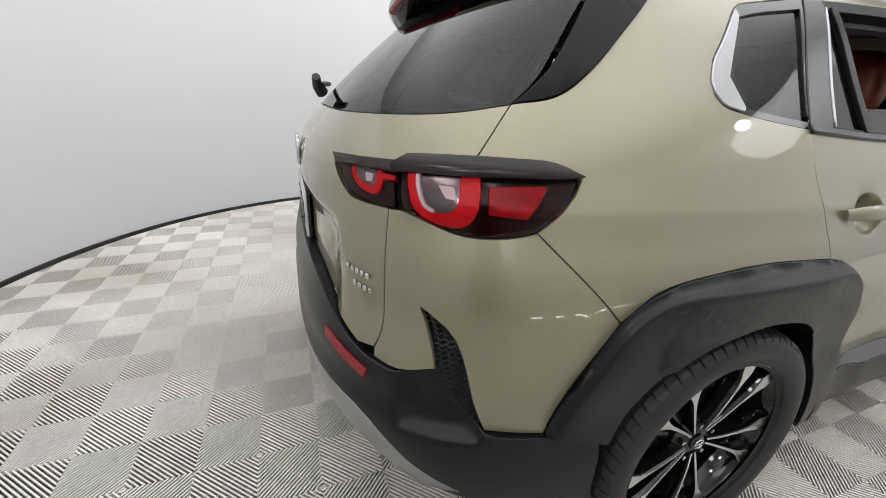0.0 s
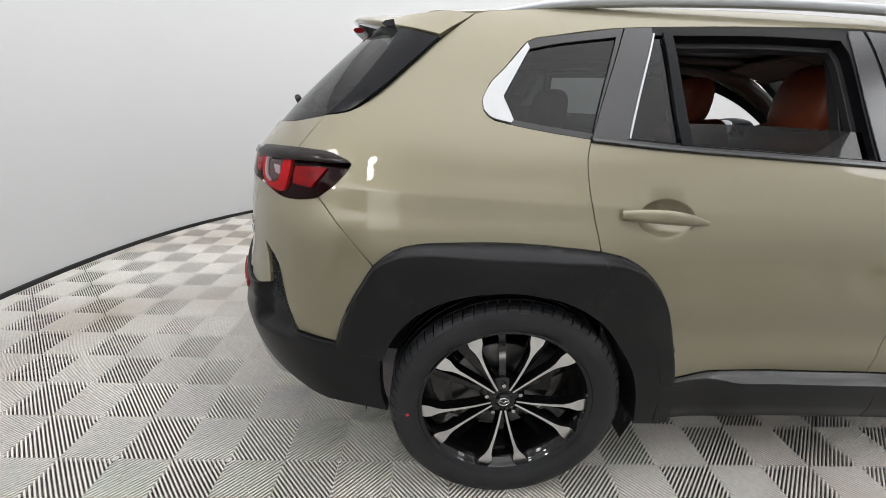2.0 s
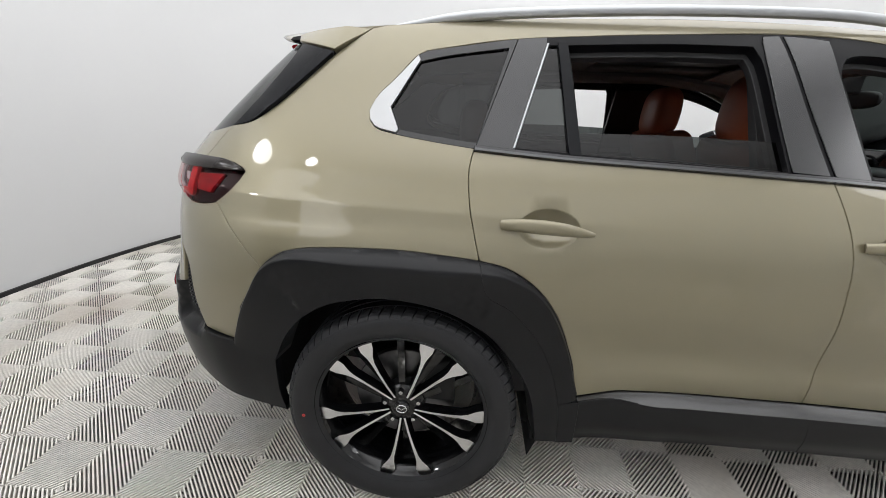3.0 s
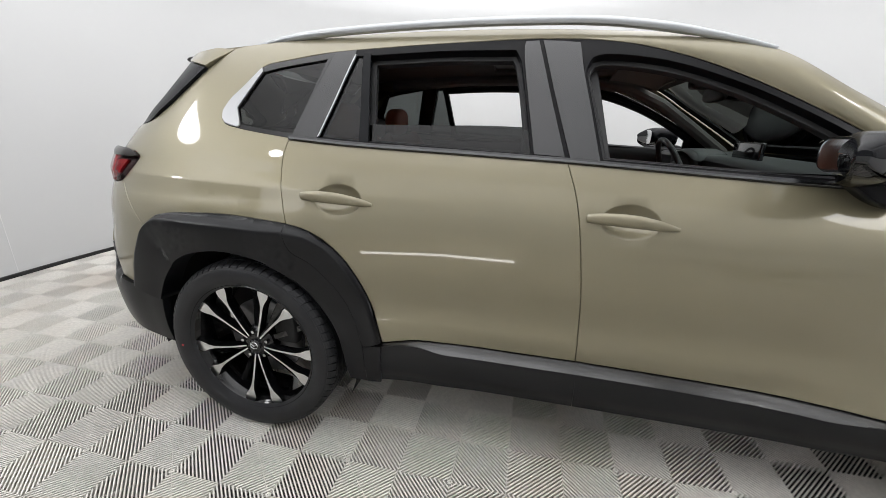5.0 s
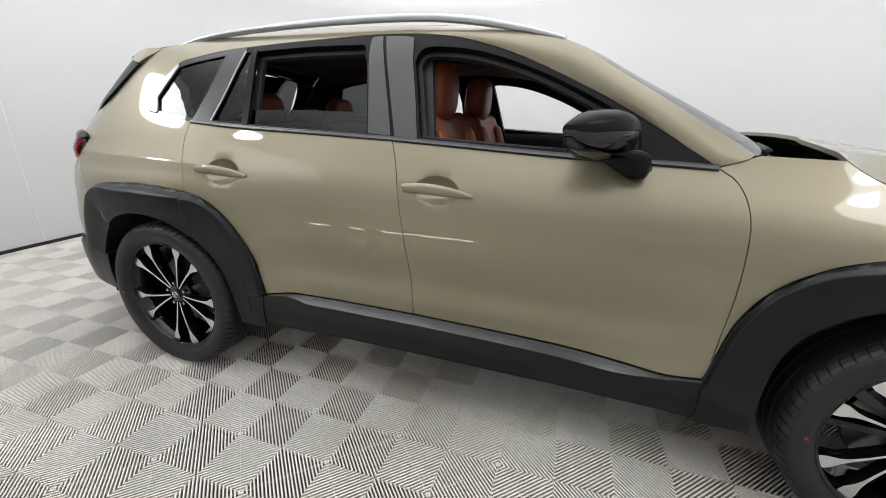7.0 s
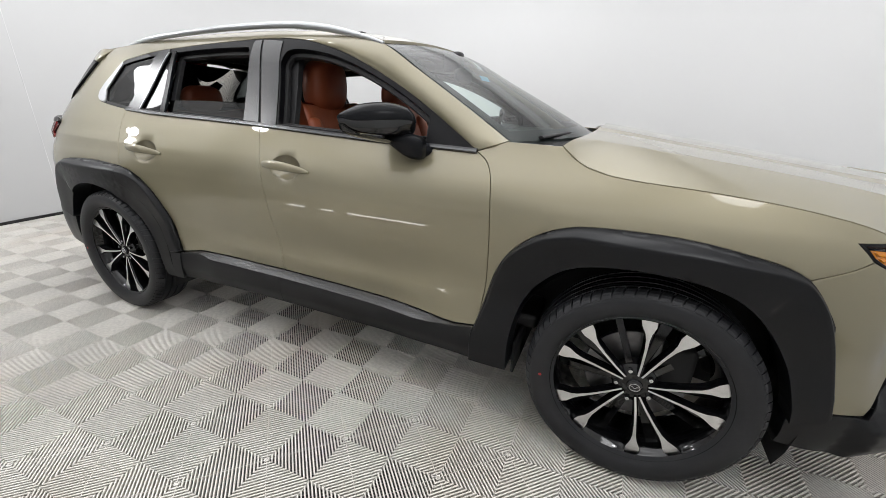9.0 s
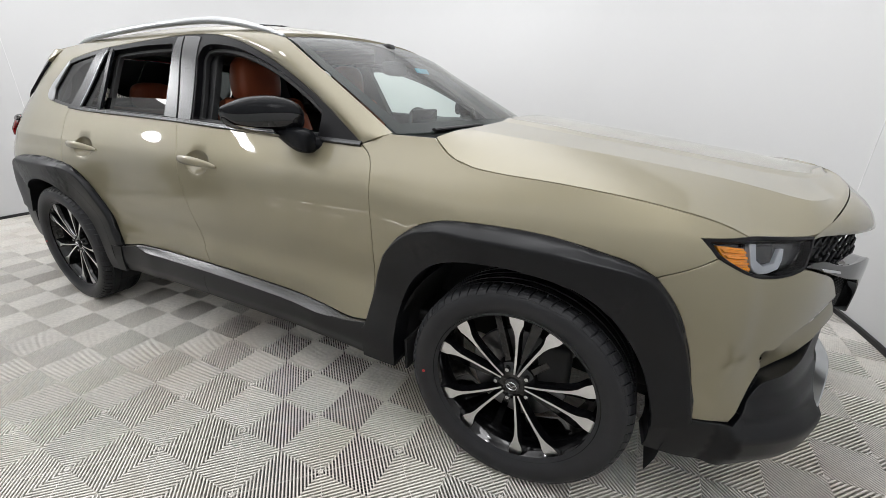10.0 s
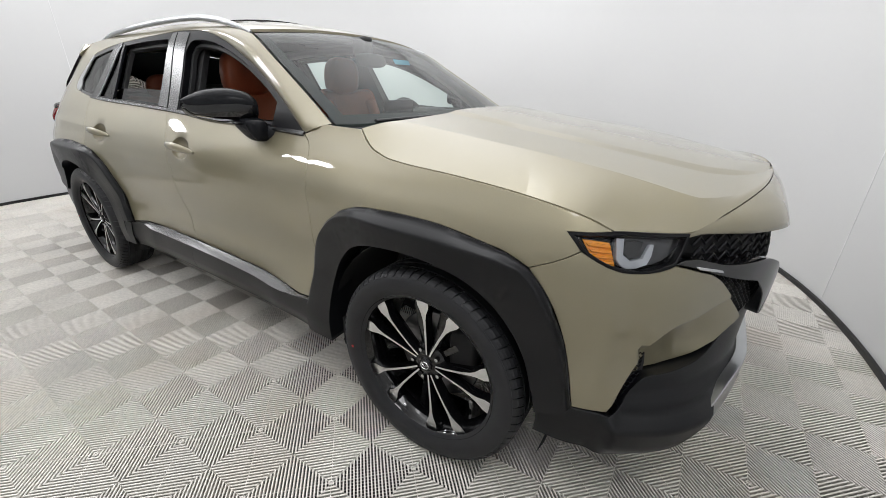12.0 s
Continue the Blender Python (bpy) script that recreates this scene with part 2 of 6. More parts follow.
def part(name, bm, mats, parent=None, label="", angle=35.0):
    """Links a bmesh as one mesh object under a thing."""
    me = bpy.data.meshes.new(name)
    bmesh.ops.recalc_face_normals(bm, faces=bm.faces)
    for f in bm.faces:
        f.smooth = True
    for e in bm.edges:
        if len(e.link_faces) == 2 and e.calc_face_angle(0) > radians(angle):
            e.smooth = False
    bm.to_mesh(me)
    bm.free()
    for m in (mats if isinstance(mats, (list, tuple)) else (mats,)):
        me.materials.append(m)
    ob = new(name, me)
    ob.parent = parent
    if label:
        tagged(ob, label)
    return ob


def thing(name, label, category, group="", kind="", at=(0, 0, 0)):
    ob = new(name)
    ob.location = at
    return tagged(ob, label, category, group, kind)


def edge(*pts, step=0.02):
    """A smooth line through the points (Catmull-Rom), sampled evenly."""
    if len(pts) == 2:
        pts = (pts[0], tuple((a + b) / 2 for a, b in zip(*pts)), pts[1])
    p = [Vector(q) for q in pts]
    p = [2 * p[0] - p[1]] + p + [2 * p[-1] - p[-2]]
    out = []
    for i in range(1, len(p) - 2):
        a, b, c, d = p[i - 1:i + 3]
        n = max(1, int((c - b).length / step))
        for k in range(n):
            t = k / n
            out.append(0.5 * (2 * b + (c - a) * t + (2 * a - 5 * b + 4 * c - d) * t * t + (3 * b - a - 3 * c + d) * t**3))
    out.append(p[-2])
    return out


def outline(*edges):
    """Joins edges to one closed outline without doubled points."""
    pts = []
    for e in edges:
        for q in e:
            q = Vector((q[0], q[1]))
            if not pts or (q - pts[-1]).length > 1e-4:
                pts.append(q)
    if (pts[0] - pts[-1]).length < 1e-4:
        pts.pop()
    return pts


def area2(pts):
    return sum(a.x * b.y - b.x * a.y for a, b in zip(pts, pts[1:] + pts[:1])) / 2


def inset(pts, gap):
    """Shrinks an outline by the width of a gap."""
    if area2(pts) < 0:
        pts = pts[::-1]
    out = []
    for a, b, c in zip([pts[-1]] + pts[:-1], pts, pts[1:] + [pts[0]]):
        u, v = (b - a).normalized(), (c - b).normalized()
        n = Vector((-u.y, u.x)) + Vector((-v.y, v.x))
        k = n.length_squared
        out.append(b + (n * 2 / max(k, 1.0)) * gap if k > 1e-6 else b)
    return out


def inside(pts, q):
    """Which of the points q lie in the outline."""
    p = np.array([(v[0], v[1]) for v in pts])
    r = np.roll(p, -1, 0)
    x, y = q[:, 0:1], q[:, 1:2]
    cross = (p[None, :, 1] > y) != (r[None, :, 1] > y)
    dy = np.where(np.abs(r[:, 1] - p[:, 1]) < 1e-12, 1e-12, r[:, 1] - p[:, 1])
    at = (r[:, 0] - p[:, 0])[None] * (y - p[None, :, 1]) / dy[None] + p[None, :, 0]
    return (cross & (x < at)).sum(1) % 2 == 1


def sheet(pts, step, guides=()):
    """Fills an outline with well-shaped triangles: points, triangles and the rim's edges."""
    p = np.array([(v[0], v[1]) for v in pts])
    lo, hi = p.min(0), p.max(0)
    g = np.array([(x + (step / 2 if j % 2 else 0), y) for j, y in enumerate(np.arange(lo[1] + step * 0.43, hi[1], step * 0.87)) for x in np.arange(lo[0] + step * 0.43, hi[0], step)]).reshape(-1, 2)
    if len(g):
        g = g[inside(pts, g)]
    if len(g):
        a, b = p, np.roll(p, -1, 0)
        d = b - a
        t = np.clip(((g[:, None] - a[None]) * d[None]).sum(2) / np.maximum((d * d).sum(1), 1e-12)[None], 0, 1)
        far = np.sqrt(((a[None] + t[..., None] * d[None] - g[:, None]) ** 2).sum(2)).min(1)
        g = g[far > step * 0.4]
    extra = []
    for line in guides:
        q = np.array([(v[0], v[1]) for v in line])
        q = q[inside(pts, q)]
        if len(q):
            a, b = p, np.roll(p, -1, 0)
            d = b - a
            t = np.clip(((q[:, None] - a[None]) * d[None]).sum(2) / np.maximum((d * d).sum(1), 1e-12)[None], 0, 1)
            q = q[np.sqrt(((a[None] + t[..., None] * d[None] - q[:, None]) ** 2).sum(2)).min(1) > 0.0015]
        if len(q):
            kept = np.sqrt(((g[:, None] - q[None]) ** 2).sum(2)).min(1) > min(step * 0.5, 0.012) if len(g) else []
            g = g[kept] if len(g) else g
            extra.append(q)
    g = np.concatenate([g.reshape(-1, 2)] + extra)
    n = len(p)
    every = [Vector(q) for q in np.concatenate([p, g.reshape(-1, 2)])]
    co, _, tris, *_ = delaunay_2d_cdt(every, [(i, (i + 1) % n) for i in range(n)], [], 0, 1e-6)
    xy = np.array([(v.x, v.y) for v in co])
    mid = np.array([xy[list(t)].mean(0) for t in tris])
    faces, used = [], {}
    for t, keep in zip(tris, inside(pts, mid)):
        a, b, c = xy[list(t)]
        k = (b[0] - a[0]) * (c[1] - a[1]) - (b[1] - a[1]) * (c[0] - a[0])
        if keep and abs(k) > 1e-10:
            t = list(t) if k > 0 else list(t)[::-1]
            faces.append(t)
            for e in zip(t, t[1:] + t[:1]):
                used[e] = 1
    rim = [e for e in used if (e[1], e[0]) not in used]
    return [tuple(map(float, q)) for q in xy], faces, rim


def skin(pts, f, nf, off=0.0, thick=0.012, step=0.04, gap=0.002, mirror=False, round_off=0.003, guides=()):
    """A panel on the skin f(s, z): a shaped sheet with turned-in edges. off may follow (s, z). Returns points, faces, normals."""
    uv, faces, rim = sheet(inset(pts, gap) if gap else (pts if area2(pts) > 0 else pts[::-1]), step, guides)
    o = off if callable(off) else (lambda s, z: off)
    co = [f(s, z) + nf(s, z) * o(s, z) for s, z in uv]
    if callable(off):
        e = 0.004
        nor = []
        for s, z in uv:
            a = [f(q, r) + nf(q, r) * off(q, r) for q, r in ((s + e, z), (s - e, z), (s, z + e), (s, z - e))]
            nor.append((a[0] - a[1]).cross(a[2] - a[3]).normalized())
    else:
        nor = [nf(s, z) for s, z in uv]
    near = {}
    for a, b in rim:
        d = (co[b] - co[a])
        if d.length > 1e-9:
            t = d.normalized()
            for k in (a, b):
                near.setdefault(k, []).append(t.cross(nor[k]))
    ring = {}
    for k, outs in near.items():
        out = sum(outs, Vector()).normalized()
        base, n = co[k], nor[k]
        ids = []
        for p, q in ((base, (n * 0.75 + out * 0.65)), (base + out * round_off * 0.7 - n * round_off, out), (base + out * round_off * 0.7 - n * thick, out)):
            ids.append(len(co))
            co.append(p)
            nor.append(q.normalized())
        ring[k] = ids
    for a, b in rim:
        if a in ring and b in ring:
            for i in (0, 1):
                faces.append([ring[a][i], ring[a][i + 1], ring[b][i + 1], ring[b][i]])
    if mirror:
        n = len(co)
        co += [Vector((p.x, -p.y, p.z)) for p in co]
        nor += [Vector((p.x, -p.y, p.z)) for p in nor]
        faces += [[i + n for i in reversed(q)] for q in faces]
    return co, faces, nor


def flip(co, faces, nor):
    return [Vector((p.x, -p.y, p.z)) for p in co], [q[::-1] for q in faces], [Vector((p.x, -p.y, p.z)) for p in nor]


def panel(name, pts, mat, parent, label="", f=side, nf=side_normal, whole=False, both=True, parent_left=None, **k):
    """A body panel on the right, its twin on the left, or one that runs across the middle (whole)."""
    data = skin(pts, f, nf, mirror=whole, **k)
    ob = mesh_thing(name, data[0], data[1], mat, parent, label, data[2])
    if not whole and both:
        data = flip(*data)
        return ob, mesh_thing(name, data[0], data[1], mat, parent_left or parent, label, data[2])
    return ob


def tube(path, radius, n=10, closed=False, flat=(1.0, 1.0), up=(0, 0, 1), taper=None):
    """A bar along a path, as a bmesh."""
    bm = bmesh.new()
    path = [Vector(p) for p in path]
    rings = []
    for i, p in enumerate(path):
        a, b = path[i - 1] if (i or closed) else p, path[(i + 1) % len(path)] if (i + 1 < len(path) or closed) else p
        t = (b - a).normalized()
        x = t.cross(Vector(up)).normalized()
        y = x.cross(t)
        r = radius * (taper(i / (len(path) - 1)) if taper else 1)
        rings.append([bm.verts.new(p + x * r * flat[0] * math.cos(w) + y * r * flat[1] * math.sin(w)) for w in (2 * math.pi * k / n for k in range(n))])
    for a, b in zip(rings, rings[1:] + (rings[:1] if closed else [])):
        for k in range(n):
            bm.faces.new((a[k], a[(k + 1) % n], b[(k + 1) % n], b[k]))
    if not closed:
        bm.faces.new(rings[0])
        bm.faces.new(rings[-1][::-1])
    return bm


def box(cx, cy, cz, sx, sy, sz, bevel=0.01, seg=3, rot=None, taper=(1, 1), bend=None):
    """A rounded block; taper scales its top in x and y; bend(v) moves its points."""
    bm = bmesh.new()
    bmesh.ops.create_cube(bm, size=1)
    for v in bm.verts:
        k = (taper if v.co.z > 0 else (1, 1))
        v.co = Vector((v.co.x * sx * k[0], v.co.y * sy * k[1], v.co.z * sz))
    if bend:
        bmesh.ops.subdivide_edges(bm, edges=bm.edges[:], cuts=5, use_grid_fill=True)
    if bevel:
        sharp = [e for e in bm.edges if len(e.link_faces) == 2 and e.calc_face_angle(0) > 0.9]
        bmesh.ops.bevel(bm, geom=sharp, offset=bevel, segments=seg, affect="EDGES", profile=0.5)
    for v in bm.verts:
        if bend:
            v.co = Vector(bend(v.co))
        if rot:
            v.co = rot @ v.co
        v.co += Vector((cx, cy, cz))
    return bm


def lathe(profile, n=64, closed=False):
    """Turns (r, y) pairs round the y axis, as a bmesh."""
    bm = bmesh.new()
    rings = [[bm.verts.new((r * math.sin(a), y, r * math.cos(a))) for a in (2 * math.pi * k / n for k in range(n))] for r, y in profile]
    for a, b in zip(rings, rings[1:] + (rings[:1] if closed else [])):
        for k in range(n):
            bm.faces.new((a[k], a[(k + 1) % n], b[(k + 1) % n], b[k]))
    return bm


def join(*bms):
    """Several bmeshes of one part as one."""
    out = bmesh.new()
    for b in bms:
        me = bpy.data.meshes.new("tmp")
        b.to_mesh(me)
        b.free()
        out.from_mesh(me)
        bpy.data.meshes.remove(me)
    return out

# ---- the room ----
ROOM_X, ROOM_A, ROOM_B, ROOM_N = 0.76, 3.66, 3.60, 2.5


def room_line(a, d=0.0):
    c, s = math.cos(a), math.sin(a)
    k = lambda v: math.copysign(abs(v) ** (2 / ROOM_N), v)
    return ROOM_X + (ROOM_A + d) * k(c), (ROOM_B + d) * k(s)


def ring_wall(name, d0, d1, z0, z1, mat, label, category, n=160):
    bm = bmesh.new()
    rows = []
    for i in range(n):
        a = 2 * math.pi * (i + 0.5) / n
        (x0, y0), (x1, y1) = room_line(a, d0), room_line(a, d1)
        rows.append([bm.verts.new(p) for p in ((x0, y0, z0), (x0, y0, z1), (x1, y1, z1), (x1, y1, z0))])
    for a, b in zip(rows, rows[1:] + rows[:1]):
        for k in range(4):
            bm.faces.new((a[k], b[k], b[(k + 1) % 4], a[(k + 1) % 4]))
    return tagged(part(name, bm, mat, None, label), "", category, "", "structure")


ring_wall("wall_round", 0.0, 0.12, -0.02, CEILING, WALL, "smooth white curved wall of a photo booth", "wall")
ring_wall("baseboard", -0.02, -0.001, 0.0, 0.028, SKIRT, "thin black skirting along the foot of the white wall", "baseboard")
bm = bmesh.new()
top = [bm.verts.new((*room_line(2 * math.pi * i / 96, 0.12), CEILING)) for i in range(96)]
low = [bm.verts.new((v.co.x, v.co.y, CEILING + 0.1)) for v in top]
bm.faces.new(top)
bm.faces.new(low[::-1])
for i in range(96):
    bm.faces.new((top[i - 1], top[i], low[i], low[i - 1]))
tagged(part("ceiling", bm, CEILING_GREY, None, "plain grey ceiling of a photo booth"), "", "ceiling", "", "structure")


def ground(name, r, z, mat, label):
    bm = bmesh.new()
    c = [bm.verts.new((*room_line(2 * math.pi * i / 96, r), z)) for i in range(96)]
    d = [bm.verts.new((v.co.x, v.co.y, z - 0.05)) for v in c]
    bm.faces.new(c)
    bm.faces.new(d[::-1])
    for i in range(96):
        bm.faces.new((c[i - 1], c[i], d[i], d[i - 1]))
    return tagged(part(name, bm, mat, None, label), "", "floor", "", "structure")


floor = ground("floor", 0.12, -0.0225, TILE_BASE, "grey ribbed plastic tile floor with a checked look")
# an unseen black sheet, added in the near corner behind the tail to darken reflections
bm = bmesh.new()
rows = []
for k, p in enumerate(edge((-2.88, -1.25), (-2.80, -1.75), (-2.50, -2.30), (-2.0, -2.66), (-1.5, -2.84), step=0.014)):
    w = 0.018 * math.sin(0.55 * k) + 0.007 * math.sin(1.27 * k)
    rows.append([bm.verts.new((p[0] + 0.3 * w, p[1] + w + d, z)) for d, z in ((0, 0.03), (0, 3.2), (-0.012, 3.2), (-0.012, 0.03))])
for a, b in zip(rows, rows[1:]):
    for k in range(4):
        bm.faces.new((a[k], b[k], b[(k + 1) % 4], a[(k + 1) % 4]))
bm.faces.new(rows[0])
bm.faces.new(rows[-1][::-1])
tagged(part("wall_curtain", bm, BLACK_SHEET, None, "unseen black sheet added in a corner of the booth"), "", "curtain", "", "structure")
# a line of light along the floor on the near side
bm = bmesh.new()
for x0, x1 in ((-0.85, -0.62), (-0.36, -0.20), (0.0, 0.95)):
    bmesh.ops.create_cube(bm, size=1, matrix=pose((x0 + x1) / 2, -3.0, 0.014) @ Matrix.Diagonal((x1 - x0, 0.03, 0.02, 1)))
tagged(part("light_strip", bm, LED, None, "line of white light along the foot of the wall"), "", "light", "", "structure")
# faint upright joints between the wall panels
for name, ang in (("wall_joint_rear", 180.0), ("wall_joint_front", 17.0)):
    x, y = room_line(radians(ang), -0.001)
    bm = bmesh.new()
    bmesh.ops.create_cube(bm, size=1, matrix=pose(x, y, 1.64, 0, 0, ang) @ Matrix.Diagonal((0.003, 0.006, 3.2, 1)))
    tagged(part(name, bm, JOINT, None, "thin grey joint between white wall panels"), "", "wall joint", "", "structure")

# ---- the car: body ----
car = thing("car", "sand-beige metallic crossover car with black wheel-arch cladding and open windows", "car")

# shut lines and outlines on the skin, as (s, z)
FIN = [(-0.695, 1.204), (-0.605, 1.220), (-0.54, 1.268), (-0.475, 1.338), (-0.41, 1.400), (-0.33, 1.450), (-0.217, 1.496)]
GATE_SIDE = [(-0.695, 1.202), (-0.728, 1.105)]
LAMP_TOP = [(-1.09, 1.080), (-0.98, 1.083), (-0.882, 1.088), (-0.80, 1.100), (-0.70, 1.106), (-0.58, 1.103)]
LAMP_TIP = [(-0.58, 1.103), (-0.523, 1.081), (-0.555, 1.032), (-0.605, 0.992)]
LAMP_LOW = [(-0.605, 0.992), (-0.652, 0.982), (-0.731, 0.979), (-0.81, 0.998), (-0.85, 1.007)]
LAMP_IN = [(-0.85, 1.007), (-0.94, 1.006), (-1.0, 1.012), (-1.05, 1.042), (-1.09, 1.080)]
BUMP_SEAM = [(-0.600, 0.991), (-0.425, 0.826)]
ARCH_R = [(-0.505, 0.569), (-0.480, 0.654), (-0.456, 0.747), (-0.425, 0.826), (-0.374, 0.872), (-0.306, 0.893), (-0.186, 0.902), (-0.016, 0.905), (0.139, 0.896), (0.212, 0.889)]
ARCH_DOOR = [(0.212, 0.889), (0.290, 0.870), (0.369, 0.820), (0.435, 0.743), (0.490, 0.630), (0.528, 0.503), (0.540, 0.449)]
ARCH_SEAM = [(0.212, 0.889), (0.237, 0.803), (0.310, 0.753), (0.392, 0.660), (0.449, 0.537), (0.474, 0.446)]
ARCH_IN = [(0.424, 0.305), (0.388, 0.471), (0.328, 0.579), (0.246, 0.679), (0.129, 0.752), (-0.015, 0.780), (-0.145, 0.766), (-0.242, 0.724), (-0.314, 0.637), (-0.364, 0.532)]
RDOOR_SEAM = [(0.212, 0.889), (0.179, 1.021), (0.170, 1.120), (0.182, 1.174)]
BELT_R = [(0.182, 1.174), (0.445, 1.157), (0.80, 1.144), (1.135, 1.132)]
BELT_F = [(1.135, 1.132), (1.465, 1.114), (1.745, 1.099), (1.979, 1.091), (2.175, 1.084)]
B_SEAM = [(1.135, 1.132), (1.172, 1.02), (1.200, 0.86), (1.224, 0.66), (1.235, 0.459)]
SILL_R = [(0.540, 0.449), (0.605, 0.458), (0.668, 0.466), (0.755, 0.464), (1.0, 0.460), (1.235, 0.459)]
SILL_F = [(1.235, 0.459), (1.6, 0.449), (1.99, 0.434), (2.10, 0.428), (2.16, 0.430), (2.237, 0.443)]
FDOOR_SEAM = [(2.175, 1.084), (2.226, 1.046), (2.256, 0.97), (2.268, 0.82), (2.267, 0.64), (2.251, 0.50), (2.237, 0.443)]
DLO_REAR = [(0.182, 1.174), (0.06, 1.188), (-0.041, 1.203), (-0.105, 1.220), (-0.138, 1.262), (-0.057, 1.351), (0.005, 1.421), (0.045, 1.436)]
DLO_TOP = [(0.045, 1.436), (0.257, 1.471), (0.5, 1.489), (0.714, 1.500), (1.02, 1.510), (1.25, 1.497), (1.449, 1.452), (1.634, 1.383), (1.824, 1.292), (1.982, 1.203), (2.094, 1.134), (2.175, 1.084)]
ROOF_LINE = [(2.279, 1.122), (2.10, 1.232), (1.90, 1.351), (1.70, 1.465), (1.50, 1.516), (1.25, 1.537), (0.78, 1.550), (0.26, 1.537), (-0.06, 1.510), (-0.217, 1.496)]
ARCH_F = [(2.237, 0.443), (2.266, 0.547), (2.298, 0.668), (2.353, 0.767), (2.441, 0.842), (2.524, 0.880), (2.607, 0.895), (2.781, 0.900), (2.93, 0.893), (3.063, 0.871), (3.12, 0.857), (3.172, 0.830), (3.222, 0.758), (3.258, 0.670), (3.295, 0.549), (3.325, 0.436)]
ARCH_F_IN = [(2.378, 0.310), (2.381, 0.440), (2.408, 0.570), (2.458, 0.671), (2.541, 0.750), (2.641, 0.788), (2.786, 0.800), (2.933, 0.785), (3.03, 0.745), (3.102, 0.675), (3.170, 0.567), (3.215, 0.448), (3.235, 0.330)]
FEND_SEAM = [(3.172, 0.830), (3.24, 0.858), (3.311, 0.893)]
HOOD_EDGE = [(2.467, 1.119), (2.525, 1.076), (2.60, 1.050), (2.75, 1.036), (2.969, 1.025), (3.152, 1.008), (3.295, 0.982), (3.385, 0.958), (3.438, 0.940)]
HL_LOW = [(3.283, 0.934), (3.306, 0.900), (3.336, 0.882), (3.389, 0.862), (3.472, 0.846), (3.535, 0.845), (3.583, 0.855), (3.600, 0.862)]
HL_TOP = [(3.283, 0.934), (3.438, 0.940), (3.546, 0.937), (3.650, 0.931)]

dlo_curve = curve1([p[0] for p in DLO_TOP], [p[1] for p in DLO_TOP])
top_curve = curve1([p[0] for p in ROOF_LINE][::-1], [p[1] for p in ROOF_LINE][::-1])
top_y = curve1((1.2, 1.5, 1.70, 2.0, 2.279), (-0.552, -0.60, -0.645, -0.697, -0.745))


def upper(s, z):
    """The skin with the front pillar, which leans in towards the windscreen."""
    p = side(s, z)
    k = smooth(1.1, 1.5, s)
    if k > 0 and z > 1.0:
        zd, zt = dlo_curve(min(s, 2.17)), top_curve(min(s, 2.278))
        v = min(1.3, max(-0.3, (z - zd) / max(zt - zd, 0.02)))
        yd = side(s, zd).y
        y = yd * (1 - v) + top_y(min(s, 2.279)) * v - 0.02 * v * (1 - v) * 4
        p.y = p.y * (1 - k) + y * k
    return p


def normal_of(f):
    def n(s, z, e=0.004):
        return (f(s + e, z) - f(s - e, z)).cross(f(s, z + e) - f(s, z - e)).normalized()
    return n


RIDGE = [[(s, 1.012 - 0.03 * s + d) for s in np.arange(-0.7, 0.8, 0.02)] for d in (-0.05, -0.02, -0.006, 0.0, 0.006, 0.02, 0.05)]
panel("side_panel", outline(edge(*FIN[::-1]), edge(*GATE_SIDE), edge((-0.728, 1.105), (-0.65, 1.106), (-0.58, 1.103)), edge(*LAMP_TIP), edge(*BUMP_SEAM), edge(*ARCH_R[3:]), edge(*RDOOR_SEAM), edge(*DLO_REAR), edge(*DLO_TOP), edge((2.175, 1.084), (2.279, 1.122)), edge(*ROOF_LINE)), PAINT, car, f=upper, nf=normal_of(upper), guides=RIDGE, step=0.022)

rear_door, rear_door_left = (new("rear_door"), new("rear_door"))
front_door, front_door_left = (new("front_door"), new("front_door"))
for d in (rear_door, rear_door_left, front_door, front_door_left):
    d.parent = car
tagged(rear_door, "sand-beige rear door with its window partly lowered")
tagged(front_door, "sand-beige front door with its window lowered")


def poly_line(*pts):
    return outline(*[edge(a, b) for a, b in zip(pts, pts[1:] + pts[:1])])


def scoop(s0, z0):
    """A bowl in the door behind its handle."""
    return lambda s, z: -0.040 * max(0.0, 1 - ((s - s0) / 0.082) ** 2 - ((z - z0) / 0.050) ** 2) ** 0.8


def bowl_lines(s0, z0):
    return [[(s0 + 0.082 * r * math.cos(a), z0 + 0.050 * r * math.sin(a)) for a in (2 * math.pi * k / 40 for k in range(40))] for r in (0.3, 0.55, 0.75, 0.88, 0.95, 1.0, 1.06)]



